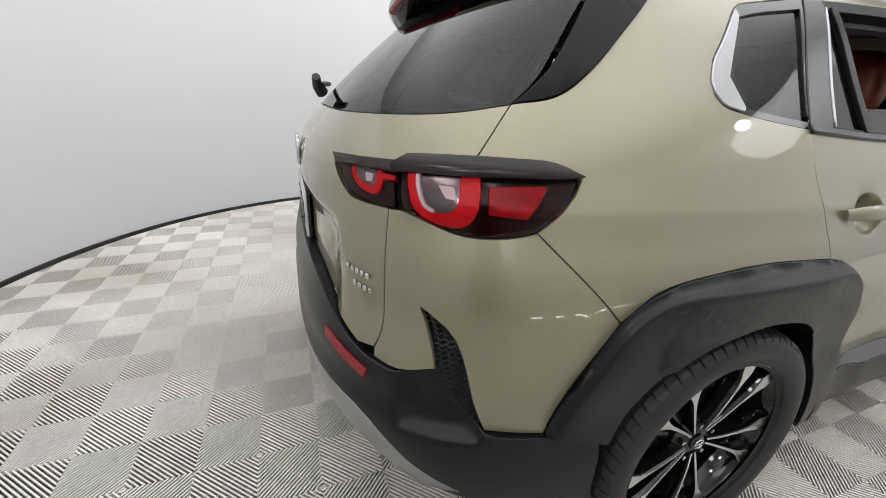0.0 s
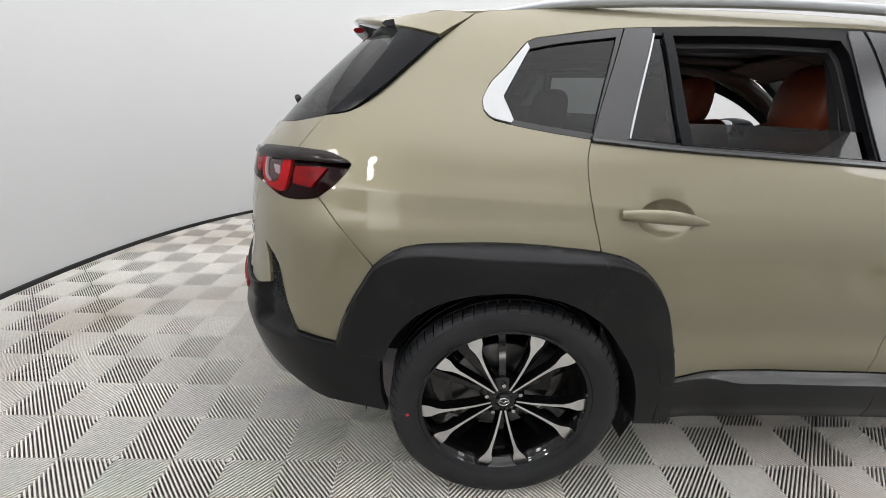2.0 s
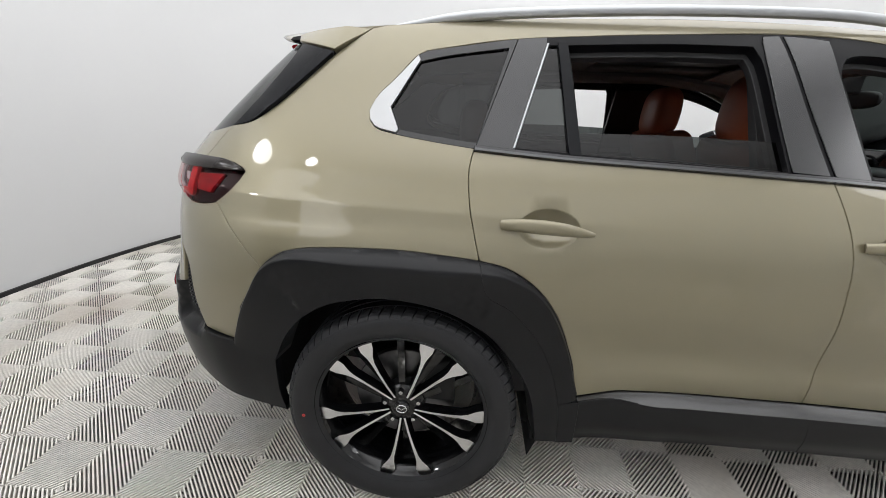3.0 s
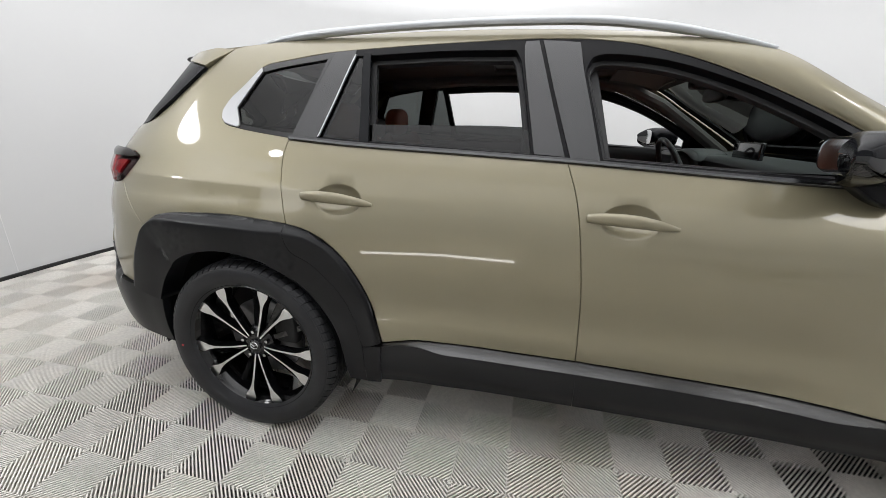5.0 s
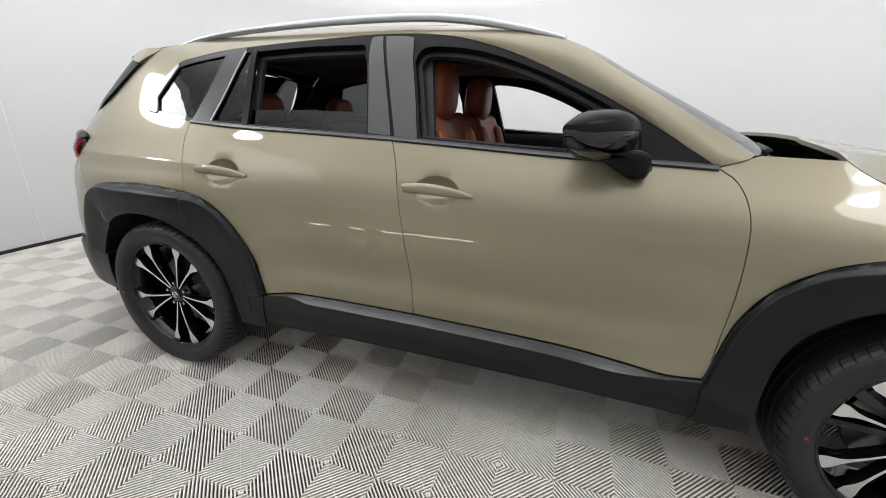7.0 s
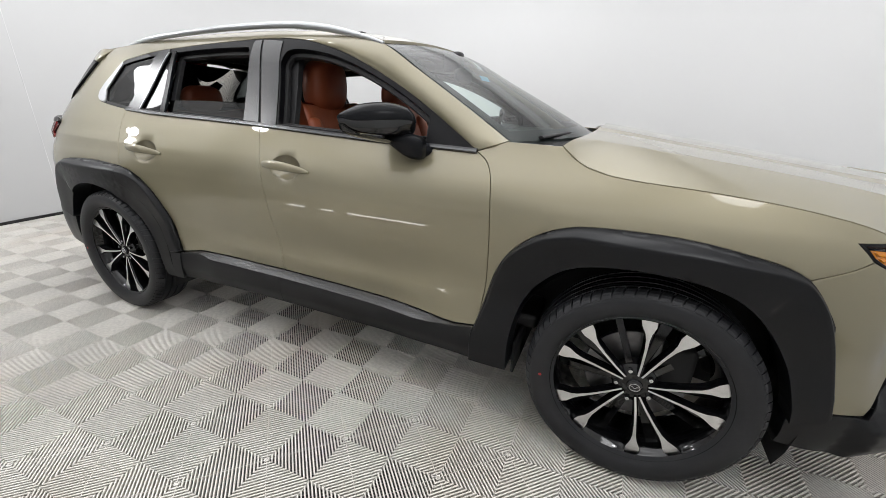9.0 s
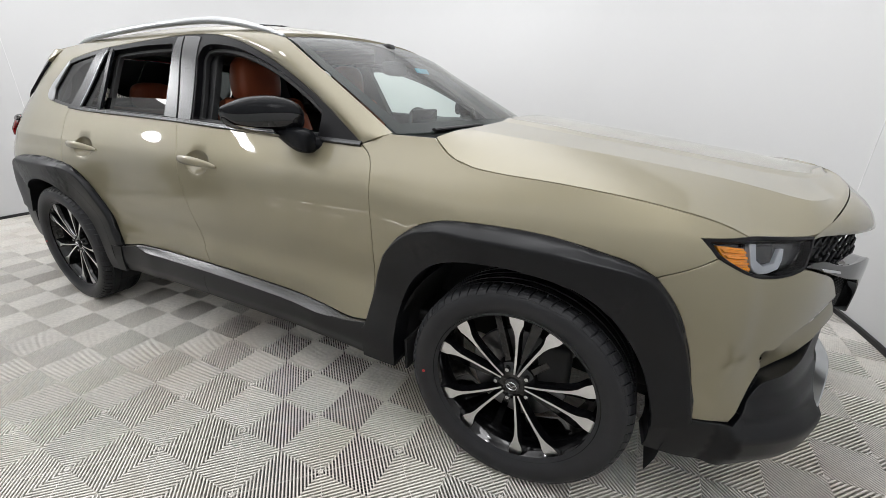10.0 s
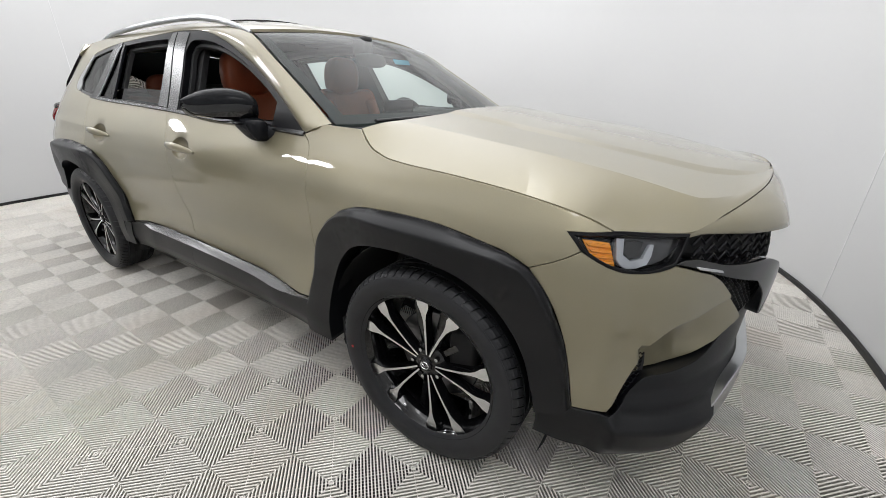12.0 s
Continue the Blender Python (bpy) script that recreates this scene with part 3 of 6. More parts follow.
panel("door_skin", outline(edge(*RDOOR_SEAM), edge(*BELT_R), edge(*B_SEAM), edge(*SILL_R[::-1]), edge(*ARCH_DOOR[::-1])), PAINT, rear_door, parent_left=rear_door_left, off=scoop(0.395, 0.978), step=0.03, guides=bowl_lines(0.395, 0.978) + [[q for q in l if abs(q[0] - 0.395) > 0.1] for l in RIDGE])
panel("door_skin", outline(edge(*BELT_F), edge(*FDOOR_SEAM), edge(*SILL_F[::-1]), edge(*B_SEAM[::-1])), PAINT, front_door, parent_left=front_door_left, off=scoop(1.330, 0.965), step=0.03, guides=bowl_lines(1.330, 0.965))
panel("fender", outline(edge(*FDOOR_SEAM[::-1]), edge((2.175, 1.084), (2.279, 1.122)), edge((2.279, 1.122), (2.467, 1.119)), edge(*HOOD_EDGE), edge((3.438, 0.940), (3.283, 0.934)), edge((3.283, 0.934), (3.311, 0.893)), edge(*FEND_SEAM[::-1]), edge(*ARCH_F[:12][::-1])), PAINT, car)

# front bumper: painted corner with a sunk cheek, dark slit, black chin
SLIT_OUT = [(3.432, 0.437), (3.450, 0.460), (3.475, 0.497), (3.513, 0.538), (3.548, 0.587), (3.573, 0.637)]
SLIT_IN = [(3.573, 0.637), (3.583, 0.612), (3.572, 0.570), (3.561, 0.540)]
WING_LINE = [(3.600, 0.862), (3.658, 0.845), (3.739, 0.815), (3.809, 0.759), (3.883, 0.683), (3.912, 0.650)]
CHIN_TOP = [(3.325, 0.434), (3.438, 0.435), (3.474, 0.460), (3.520, 0.502), (3.566, 0.535), (3.61, 0.541), (3.682, 0.543), (3.78, 0.548), (3.846, 0.575), (3.912, 0.642), (3.98, 0.672), (4.15, 0.68), (S_NOSE, 0.68)]
cheek_line = curve1((3.56, 3.573, 3.593, 3.613, 3.652, 3.712, 3.761, 3.90), (0.625, 0.637, 0.654, 0.673, 0.693, 0.704, 0.719, 0.75))
front_bumper = new("front_bumper")
front_bumper.parent = car


def cheek(s, z):
    d = cheek_line(s) - z
    return -(0.034 + 0.030 * min(1.0, max(0.0, d) / 0.13)) * smooth(0.0, 0.010, d) * smooth(3.92, 3.68, s) * smooth(3.545, 3.572, s)


panel("bumper_skin", outline(edge(*FEND_SEAM), edge((3.311, 0.893), (3.336, 0.882), (3.389, 0.862), (3.472, 0.846), (3.535, 0.845), (3.583, 0.855), (3.600, 0.862)), edge(*WING_LINE), edge((3.912, 0.650), (3.846, 0.580)), edge((3.846, 0.580), (3.78, 0.552), (3.682, 0.545), (3.61, 0.543), (3.561, 0.540)), edge(*SLIT_IN[::-1]), edge(*SLIT_OUT[::-1]), edge((3.432, 0.437), (3.325, 0.436)), edge(*ARCH_F[11:][::-1])), PAINT, front_bumper, off=cheek, step=0.025, guides=[[(s, cheek_line(s) - d) for s in np.arange(3.575, 3.86, 0.010)] for d in (-0.006, -0.001, 0.003, 0.007, 0.011, 0.018)])
# a dark strip laid in as the shade below the cheek's crease
panel("cheek_gap", outline([Vector((s, cheek_line(s) - 0.009)) for s in np.arange(3.578, 3.745, 0.012)], [Vector((s, cheek_line(s) - 0.020 - 0.020 * (3.745 - s) / 0.167)) for s in np.arange(3.734, 3.574, -0.012)]), SEAL, front_bumper, "dark strip for the shade under the cheek's edge", off=lambda s, z: cheek(s, z) + 0.003, gap=0, thick=0.006, step=0.01)
panel("bumper_slit", outline(edge((3.425, 0.43), (3.50, 0.54), (3.562, 0.645)), edge((3.562, 0.645), (3.60, 0.635)), edge((3.60, 0.635), (3.60, 0.56), (3.57, 0.52), (3.48, 0.44)), edge((3.48, 0.44), (3.425, 0.43))), DARK, front_bumper, off=-0.052, gap=0.0)
for sgn in (1, -1):
    bits = []
    for i in range(14):
        z = 0.452 + i * 0.0112
        a = float(np.interp(z, [p[1] for p in SLIT_OUT], [p[0] for p in SLIT_OUT]))
        b = float(np.interp(z, (0.45, 0.478, 0.540, 0.566, 0.610, 0.637), (3.465, 3.495, 3.560, 3.570, 3.580, 3.573)))
        bits.append(tube([Vector((p.x, p.y * sgn, p.z)) for k in range(6) for q, zz in [(a - 0.004 + (b - a + 0.004) * k / 5, z + (0.003 if k % 2 else -0.003))] for p in [side(q, zz) - side_normal(q, zz) * 0.024]], 0.0020, 5))
    part("bumper_mesh", join(*bits), SATIN, front_bumper, "black mesh in the bumper's slit")
panel("lower_bumper", outline(edge(*CHIN_TOP[:3]), edge(*CHIN_TOP[2:]), edge((S_NOSE, 0.68), (S_NOSE, 0.46)), edge((S_NOSE, 0.46), (3.95, 0.455), (3.80, 0.43), (3.70, 0.378), (3.589, 0.325), (3.495, 0.297), (3.373, 0.285), (3.235, 0.30)), edge((3.235, 0.30), (3.225, 0.40)), edge((3.225, 0.40), (3.325, 0.434))), CLAD, front_bumper, "black textured lower bumper", whole=True, off=lambda s, z: 0.002 + 0.040 * smooth(0.450, 0.405, z) * (0.5 + 0.5 * smooth(0.29, 0.36, z)) * smooth(3.40, 3.455, s) * smooth(3.95, 3.75, s) - 0.016 * smooth(0.45, 0.50, z) * smooth(3.44, 3.52, s), thick=0.085, step=0.02)
panel("skid_plate", outline(edge((3.64, 0.352), (3.70, 0.388), (3.80, 0.440), (3.95, 0.475), (S_NOSE, 0.480)), edge((S_NOSE, 0.480), (S_NOSE, 0.28)), edge((S_NOSE, 0.28), (3.95, 0.29), (3.64, 0.352))), SILVER, front_bumper, "satin silver skid plate", whole=True, off=0.026, thick=0.03)

# grille, wing and nose
grille = new("grille")
grille.parent = car
panel("grille_backing", outline(edge((3.60, 0.935), (3.8, 0.93), (S_NOSE, 0.93)), edge((S_NOSE, 0.93), (S_NOSE, 0.65)), edge((S_NOSE, 0.65), (3.912, 0.64)), edge((3.912, 0.64), (3.80, 0.755), (3.73, 0.81), (3.605, 0.855)), edge((3.605, 0.855), (3.60, 0.935))), DARK, grille, whole=True, off=-0.05, gap=0.0)


def wing_out(s, z):
    return 0.002 + 0.018 * smooth(3.62, 3.85, s)


panel("grille_wing", outline(edge((3.600, 0.866), (3.627, 0.874), (3.666, 0.873), (3.758, 0.846), (3.853, 0.839), (3.909, 0.836), (3.97, 0.815)), edge((3.97, 0.815), (4.03, 0.770)), edge((4.03, 0.770), (4.06, 0.705)), edge((4.06, 0.705), (4.2, 0.70), (S_NOSE, 0.70)), edge((S_NOSE, 0.70), (S_NOSE, 0.645)), edge((S_NOSE, 0.645), (4.06, 0.640)), edge((4.06, 0.640), (3.965, 0.650)), edge((3.965, 0.650), (3.935, 0.725), (3.879, 0.780)), edge((3.879, 0.780), (3.767, 0.811), (3.697, 0.836), (3.64, 0.855), (3.600, 0.866))), GLOSS, grille, "gloss black grille wing", off=wing_out, thick=0.04, step=0.015)
# its flat top, which runs back into the grille
for sgn in (1, -1):
    co, faces = [], []
    for k in range(17):
        t = k / 16
        s = 3.655 + (3.97 - 3.655) * t
        z = float(np.interp(s, (3.655, 3.758, 3.853, 3.909, 3.97), (0.872, 0.845, 0.838, 0.835, 0.814)))
        p = side(s, z) + side_normal(s, z) * (wing_out(s, z) - 0.004)
        for d, h in ((0.0, 0.0), (0.03, 0.006), (0.07, 0.010)):
            co.append(Vector((p.x - d, sgn * (p.y + 0.3 * d), p.z + h - 0.001)))
    for k in range(16):
        for j in range(2):
            q = (3 * k + j, 3 * k + 3 + j, 3 * k + 4 + j, 3 * k + 1 + j)
            faces.append(q if sgn > 0 else q[::-1])
    mesh_thing("wing_top", co, faces, GLOSS, grille, "dark top of the grille wing")
# a chrome sliver set in as the wing's glint
panel("wing_glint", poly_line((3.655, 0.856), (3.735, 0.836), (3.74, 0.829), (3.665, 0.848)), CHROME, grille, "thin bright strip for the wing's glint", off=lambda s, z: wing_out(s, z) + 0.003, gap=0, thick=0.006)
panel("mesh_insert", outline(edge((3.749, 0.812), (3.879, 0.778)), edge((3.879, 0.778), (3.96, 0.735)), edge((3.96, 0.735), (4.00, 0.66)), edge((4.00, 0.66), (3.905, 0.655)), edge((3.905, 0.655), (3.883, 0.688), (3.809, 0.763), (3.749, 0.812))), DARK, grille, off=-0.03, gap=0)
for sgn in (1, -1):
    bits = []
    for i in range(11):
        z = 0.678 + i * 0.0115
        a = float(np.interp(z, (0.65, 0.688, 0.763, 0.812), (3.92, 3.884, 3.811, 3.752)))
        b = float(np.interp(z, (0.66, 0.69, 0.735, 0.778, 0.812), (3.98, 3.97, 3.95, 3.879, 3.76)))
        m = max(2, int((b - a) / 0.008))
        if b - a > 0.006:
            bits.append(tube([Vector((p.x, p.y * sgn, p.z)) for k in range(m + 1) for q, zz in [(a + (b - a) * k / m, z + (0.003 if k % 2 else -0.003))] for p in [side(q, zz) - side_normal(q, zz) * 0.010]], 0.0022, 5))
    part("insert_mesh", join(*bits), CLAD, grille, "black mesh under the grille wing")
bars = []
for i in range(10):
    z = 0.70 + i * 0.023
    for sgn in (1, -1):
        bars.append(tube([Vector((p.x, sgn * p.y, p.z + 0.010 * (1 if int(k) % 2 else -1))) + Vector((-0.020, 0, 0)) for k, s in enumerate(np.arange(3.68 + 0.045 * max(0, 6 - i), S_NOSE + 0.01, 0.022)) for p in [side(min(s, S_NOSE), z)]], 0.0040, 5))
part("grille_mesh", join(*bars), CLAD, grille, "dark wavy grille mesh")
bm = lathe([(0.001, -0.012), (0.05, -0.012), (0.062, -0.006), (0.066, 0.004)], 40)
bmesh.ops.rotate(bm, verts=bm.verts, matrix=Matrix.Rotation(radians(90), 3, "Z"))
bmesh.ops.translate(bm, verts=bm.verts, vec=(front_x(0.86) + 0.004, 0, 0.86))
part("round_badge", bm, CHROME, grille, "round chrome badge")

# rear bumper and tailgate
rear_bumper = new("rear_bumper")
rear_bumper.parent = car
GATE_EDGE = [(-0.882, 1.006), (-0.897, 0.885), (-0.896, 0.76), (-0.905, 0.717)]
MESH_IN, MESH_OUT = [(-0.813, 0.835), (-0.785, 0.775), (-0.757, 0.716), (-0.712, 0.64), (-0.634, 0.583)], [(-0.813, 0.835), (-0.775, 0.814), (-0.735, 0.782), (-0.685, 0.70), (-0.634, 0.583)]
panel("bumper_skin", outline(edge(*LAMP_LOW), edge((-0.85, 1.007), (-0.882, 1.006)), edge(*GATE_EDGE), edge((-0.905, 0.717), (-0.90, 0.697)), edge((-0.90, 0.697), (-0.834, 0.692), (-0.757, 0.716)), edge(*MESH_IN[:3][::-1]), edge(*MESH_OUT), edge((-0.634, 0.583), (-0.505, 0.569)), edge(*ARCH_R[:4]), edge(*BUMP_SEAM[::-1])), PAINT, rear_bumper)
panel("mesh_backing", outline(edge(*MESH_IN), edge(*MESH_OUT[::-1])), DARK, rear_bumper, off=-0.022, gap=0.0)
for side_sign in (1, -1):
    bits = []
    for i in range(22):
        z = 0.595 + i * 0.0105
        a = np.interp(z, [p[1] for p in MESH_IN][::-1], [p[0] for p in MESH_IN][::-1])
        b = np.interp(z, [p[1] for p in MESH_OUT][::-1], [p[0] for p in MESH_OUT][::-1])
        if b - a > 0.006:
            m = max(3, int((b - a) / 0.008))
            bits.append(tube([Vector((p.x, p.y * side_sign, p.z)) for k in range(m + 1) for s, zz in [(a + (b - a) * k / m, z + (0.003 if k % 2 else -0.003))] for p in [side(s, zz) - side_normal(s, zz) * 0.012]], 0.0026, 5))
    part("bumper_mesh", join(*bits), CLAD, rear_bumper, "black zigzag mesh insert")
BLACK_TOP = [(S_TAIL, 0.795), (-1.42, 0.795), (-1.221, 0.780), (-1.06, 0.735), (-0.955, 0.703), (-0.90, 0.695), (-0.834, 0.690), (-0.757, 0.714)]


def lower_rear(s, z):
    pocket = -0.04 * smooth(-0.84, -0.79, s) * smooth(-0.62, -0.68, s) * smooth(0.556, 0.585, z)
    return 0.008 + 0.010 * smooth(0.62, 0.56, z) * smooth(-0.45, -0.60, s) + pocket


panel("lower_bumper", outline(edge(*BLACK_TOP), edge(*MESH_IN[2:]), edge((-0.634, 0.583), (-0.505, 0.569)), edge((-0.505, 0.569), (-0.372, 0.530)), edge((-0.372, 0.530), (-0.388, 0.40), (-0.385, 0.335)), edge((-0.385, 0.335), (-0.50, 0.35), (-0.609, 0.372), (-0.70, 0.410), (-0.797, 0.460), (-0.857, 0.513), (-0.918, 0.553), (-1.034, 0.568), (S_TAIL, 0.57)), edge((S_TAIL, 0.57), (S_TAIL, 0.795))), CLAD, rear_bumper, "black textured lower bumper", whole=True, off=lower_rear, thick=0.03, step=0.025)
panel("skid_plate", outline(edge((-0.70, 0.408), (-0.797, 0.458), (-0.857, 0.511), (-0.918, 0.551), (-1.034, 0.566), (S_TAIL, 0.568)), edge((S_TAIL, 0.568), (S_TAIL, 0.44)), edge((S_TAIL, 0.44), (-1.03, 0.46), (-0.884, 0.425), (-0.80, 0.395), (-0.70, 0.408))), SILVER, rear_bumper, "satin silver skid plate", whole=True, off=0.016, thick=0.03)
panel("diffuser", outline(edge((-0.62, 0.37), (-0.80, 0.40), (-0.884, 0.43), (-1.03, 0.465), (S_TAIL, 0.445)), edge((S_TAIL, 0.445), (S_TAIL, 0.28)), edge((S_TAIL, 0.28), (-0.62, 0.30)), edge((-0.62, 0.30), (-0.62, 0.37))), CLAD, rear_bumper, "black diffuser", whole=True, off=-0.02, thick=0.03)
panel("reflector", outline(edge((-1.072, 0.694), (-0.905, 0.668)), edge((-0.905, 0.668), (-0.910, 0.648)), edge((-0.910, 0.648), (-1.066, 0.675)), edge((-1.066, 0.675), (-1.072, 0.694))), REFLEX, rear_bumper, "red bumper reflector", off=0.014, gap=0)

tailgate = new("tailgate")
tailgate.parent = car
GLASS_LOW = [(S_TAIL, 1.168), (-1.48, 1.168), (-1.2, 1.168), (-0.95, 1.174), (-0.808, 1.184), (-0.695, 1.203)]
panel("tailgate_skin", outline(edge(*GLASS_LOW), edge(*GATE_SIDE), edge((-0.728, 1.105), (-0.80, 1.100), (-0.882, 1.088)), edge(*LAMP_TOP[:3][::-1]), edge(*LAMP_IN[1:][::-1]), edge((-0.94, 1.006), (-0.882, 1.006)), edge(*GATE_EDGE), edge((-0.905, 0.717), (-0.955, 0.708)), edge((-0.955, 0.708), (-1.06, 0.74), (-1.221, 0.785), (-1.42, 0.80), (S_TAIL, 0.80)), edge((S_TAIL, 0.80), (S_TAIL, 1.168))), PAINT, tailgate, whole=True, off=lambda s, z: -0.02 * smooth(-1.03, -1.12, s) * smooth(0.955, 0.93, z))
panel("rear_window", outline(edge(*GLASS_LOW), edge((-0.695, 1.203), (-0.655, 1.260), (-0.63, 1.379), (-0.60, 1.47)), edge((-0.60, 1.47), (S_TAIL, 1.50)), edge((S_TAIL, 1.50), (S_TAIL, 1.168))), TINT, tailgate, "dark tinted rear window", whole=True, off=-0.006, thick=0.004, gap=0.004)
panel("window_surround", outline(edge((S_TAIL, 1.160), (-0.95, 1.165), (-0.70, 1.19)), edge((-0.70, 1.19), (-0.70, 1.21)), edge((-0.70, 1.21), (-0.95, 1.186), (S_TAIL, 1.182)), edge((S_TAIL, 1.182), (S_TAIL, 1.160))), SEAL, tailgate, whole=True, off=-0.012, gap=0)
panel("pillar_fin", outline(edge(*FIN[:5]), edge((-0.41, 1.400), (-0.388, 1.418)), edge((-0.388, 1.418), (-0.504, 1.431), (-0.62, 1.443)), edge((-0.62, 1.443), (-0.612, 1.379), (-0.640, 1.262), (-0.695, 1.204))), SATIN, tailgate, "black aerodynamic fin beside the rear window", off=lambda s, z: 0.012 * smooth(1.2, 1.26, z), thick=0.03)
panel("spoiler_side", outline(edge((-0.222, 1.497), (-0.318, 1.455), (-0.388, 1.420)), edge((-0.388, 1.420), (-0.504, 1.432), (-0.655, 1.446)), edge((-0.655, 1.446), (-0.70, 1.466)), edge((-0.70, 1.466), (-0.64, 1.474), (-0.45, 1.485), (-0.222, 1.497))), PAINT, tailgate, "sand-beige side of the roof spoiler", off=lambda s, z: 0.016 * smooth(-0.23, -0.40, s), thick=0.03, step=0.02)


# ---- the car: hood, roof and windscreen ----
def grid_lid(name, rows, mat, parent, label="", cols=24, profile=None, thick=0.012):
    """A lid from rows of (x at the middle, x at the edge, y and z at the edge, rise in the middle)."""
    co, faces = [], []
    for xm, xe, ye, ze, rise in rows:
        for j in range(cols + 1):
            v = j / cols * 2 - 1
            k = 1 - abs(v) ** 2
            h = 1 - abs(v) ** 2.2
            extra = profile(xe, abs(v * ye), abs(ye)) if profile else 0.0
            co.append(Vector((xe + (xm - xe) * k, v * -ye, ze + rise * h + extra)))
    w = cols + 1
    for i in range(len(rows) - 1):
        for j in range(cols):
            faces.append((i * w + j, i * w + j + 1, (i + 1) * w + j + 1, (i + 1) * w + j))
    ob = mesh_thing(name, co, faces, mat, parent, label)
    bm = bmesh.new()
    bm.from_mesh(ob.data)
    bmesh.ops.recalc_face_normals(bm, faces=bm.faces)
    if sum(f.normal.z for f in bm.faces) < 0:
        bmesh.ops.reverse_faces(bm, faces=bm.faces)
    if thick:
        bm.normal_update()
        rim = [e for e in bm.edges if e.is_boundary]
        ext = bmesh.ops.extrude_edge_only(bm, edges=rim)["geom"]
        for v in ext:
            if isinstance(v, bmesh.types.BMVert):
                v.co.z -= thick
        for e in rim:
            e.smooth = False
    bm.to_mesh(ob.data)
    bm.free()
    return ob


HOOD_FRONT = [(3.474, -0.728, 0.934), (3.535, -0.63, 0.965), (3.590, -0.50, 0.990), (3.630, -0.36, 1.005), (3.655, -0.20, 1.013), (3.662, -0.08, 1.016)]
rim = [side(s, z) for s, z in edge(*HOOD_EDGE, step=0.03)]
rim += edge(tuple(rim[-1]), *HOOD_FRONT, step=0.02)[1:]
hood_mid = curve1((2.45, 2.75, 2.97, 3.14, 3.37, 3.50, 3.60, 3.67), (1.172, 1.137, 1.110, 1.085, 1.051, 1.033, 1.020, 1.0165))
hood_crease = curve1((2.45, 2.6, 2.75, 2.97, 3.14, 3.28, 3.37, 3.47, 3.6), (1.140, 1.124, 1.108, 1.083, 1.060, 1.038, 1.020, 1.000, 0.99))


def hood_row(p, n=(16, 20, 8, 20)):
    """Across the hood from its edge: a sloping flank up to a crease, a flat field, a step and a raised middle."""
    ye, ze = abs(p.y) - 0.0055, p.z + 0.001
    mid = max(hood_mid(p.x), ze + 0.0008)
    yc = min(0.63, 0.87 * ye)
    zc = max(ze + 0.35 * (mid - ze), min(hood_crease(p.x), mid - 0.018))
    step_h = min(0.010, 0.3 * (mid - zc))
    knots = [(ye, ze), (yc, zc), (0.57 * yc, mid - 0.006 - step_h), (0.48 * yc, mid - 0.006), (0.0, mid)]
    out = []
    for (y0, z0), (y1, z1), k in zip(knots, knots[1:], n):
        for i in range(k):
            t = i / k
            bow = 0.004 * math.sin(math.pi * t) * min(1, (mid - ze) / 0.05) if y0 == ye else 0.0
            out.append((y0 + (y1 - y0) * t, z0 + (z1 - z0) * (t if y1 else 1 - (1 - t) ** 2) + bow))
    half = [Vector((p.x + 0.002 + 0.09 * smooth(2.95, 2.45, p.x) * (1 - (y / ye) ** 2), -y, z)) for y, z in out]
    centre = Vector((p.x + 0.002 + 0.09 * smooth(2.95, 2.45, p.x), 0, mid))
    return half + [centre] + [Vector((q.x, -q.y, q.z)) for q in half[::-1]]


rows = [hood_row(p) for p in rim]
w = len(rows[0])
co = [q for r in rows for q in r]
faces = [(i * w + j, (i + 1) * w + j, (i + 1) * w + j + 1, i * w + j + 1) for i in range(len(rows) - 1) for j in range(w - 1)]
bm = bmesh.new()
vs = [bm.verts.new(q) for q in co]
for q in faces:
    bm.faces.new([vs[k] for k in q])
bm.verts.index_update()
for e in bm.edges:
    a, b = sorted(v.index for v in e.verts)
    if b - a == w and a % w in (16, 36, w - 17, w - 37):
        e.smooth = False
lip_edges = [e for e in bm.edges if e.is_boundary]
for v in bmesh.ops.extrude_edge_only(bm, edges=lip_edges)["geom"]:
    if isinstance(v, bmesh.types.BMVert):
        v.co.z -= 0.014
part("hood", bm, PAINT, car, "sand-beige hood with raised creases", 40)
# nose panel between the hood's front edge and the grille
co, faces = [], []
front = edge(*HOOD_FRONT, (3.664, 0.0, 1.017), step=0.02)
for sgn in (1, -1):
    base = len(co)
    for k in range(41):
        v = k / 40
        a = front[min(len(front) - 1, round(v * (len(front) - 1)))] + Vector((0.003, 0, -0.001))
        s = 3.652 + (S_NOSE - 3.652) * v
        b = side(s, float(np.interp(s, (3.65, 3.83, 4.1, S_NOSE), (0.930, 0.914, 0.905, 0.902)))) + Vector((0.028 * smooth(0, 0.4, v), 0, 0))
        for j in range(9):
            w = j / 8
            p = a.lerp(b, w) + Vector((0.012, 0, 0.008)) * math.sin(w * math.pi) * smooth(0.0, 0.25, v)
            co.append(Vector((p.x, p.y * sgn, p.z)))
        q = b - Vector((0.05, 0, 0.002))
        co.append(Vector((q.x, q.y * sgn, q.z)))
    for k in range(40):
        for v in range(9):
            q = (base + k * 10 + v, base + k * 10 + v + 1, base + (k + 1) * 10 + v + 1, base + (k + 1) * 10 + v)
            faces.append(q if sgn > 0 else q[::-1])
mesh_thing("nose_panel", co, faces, PAINT, car)

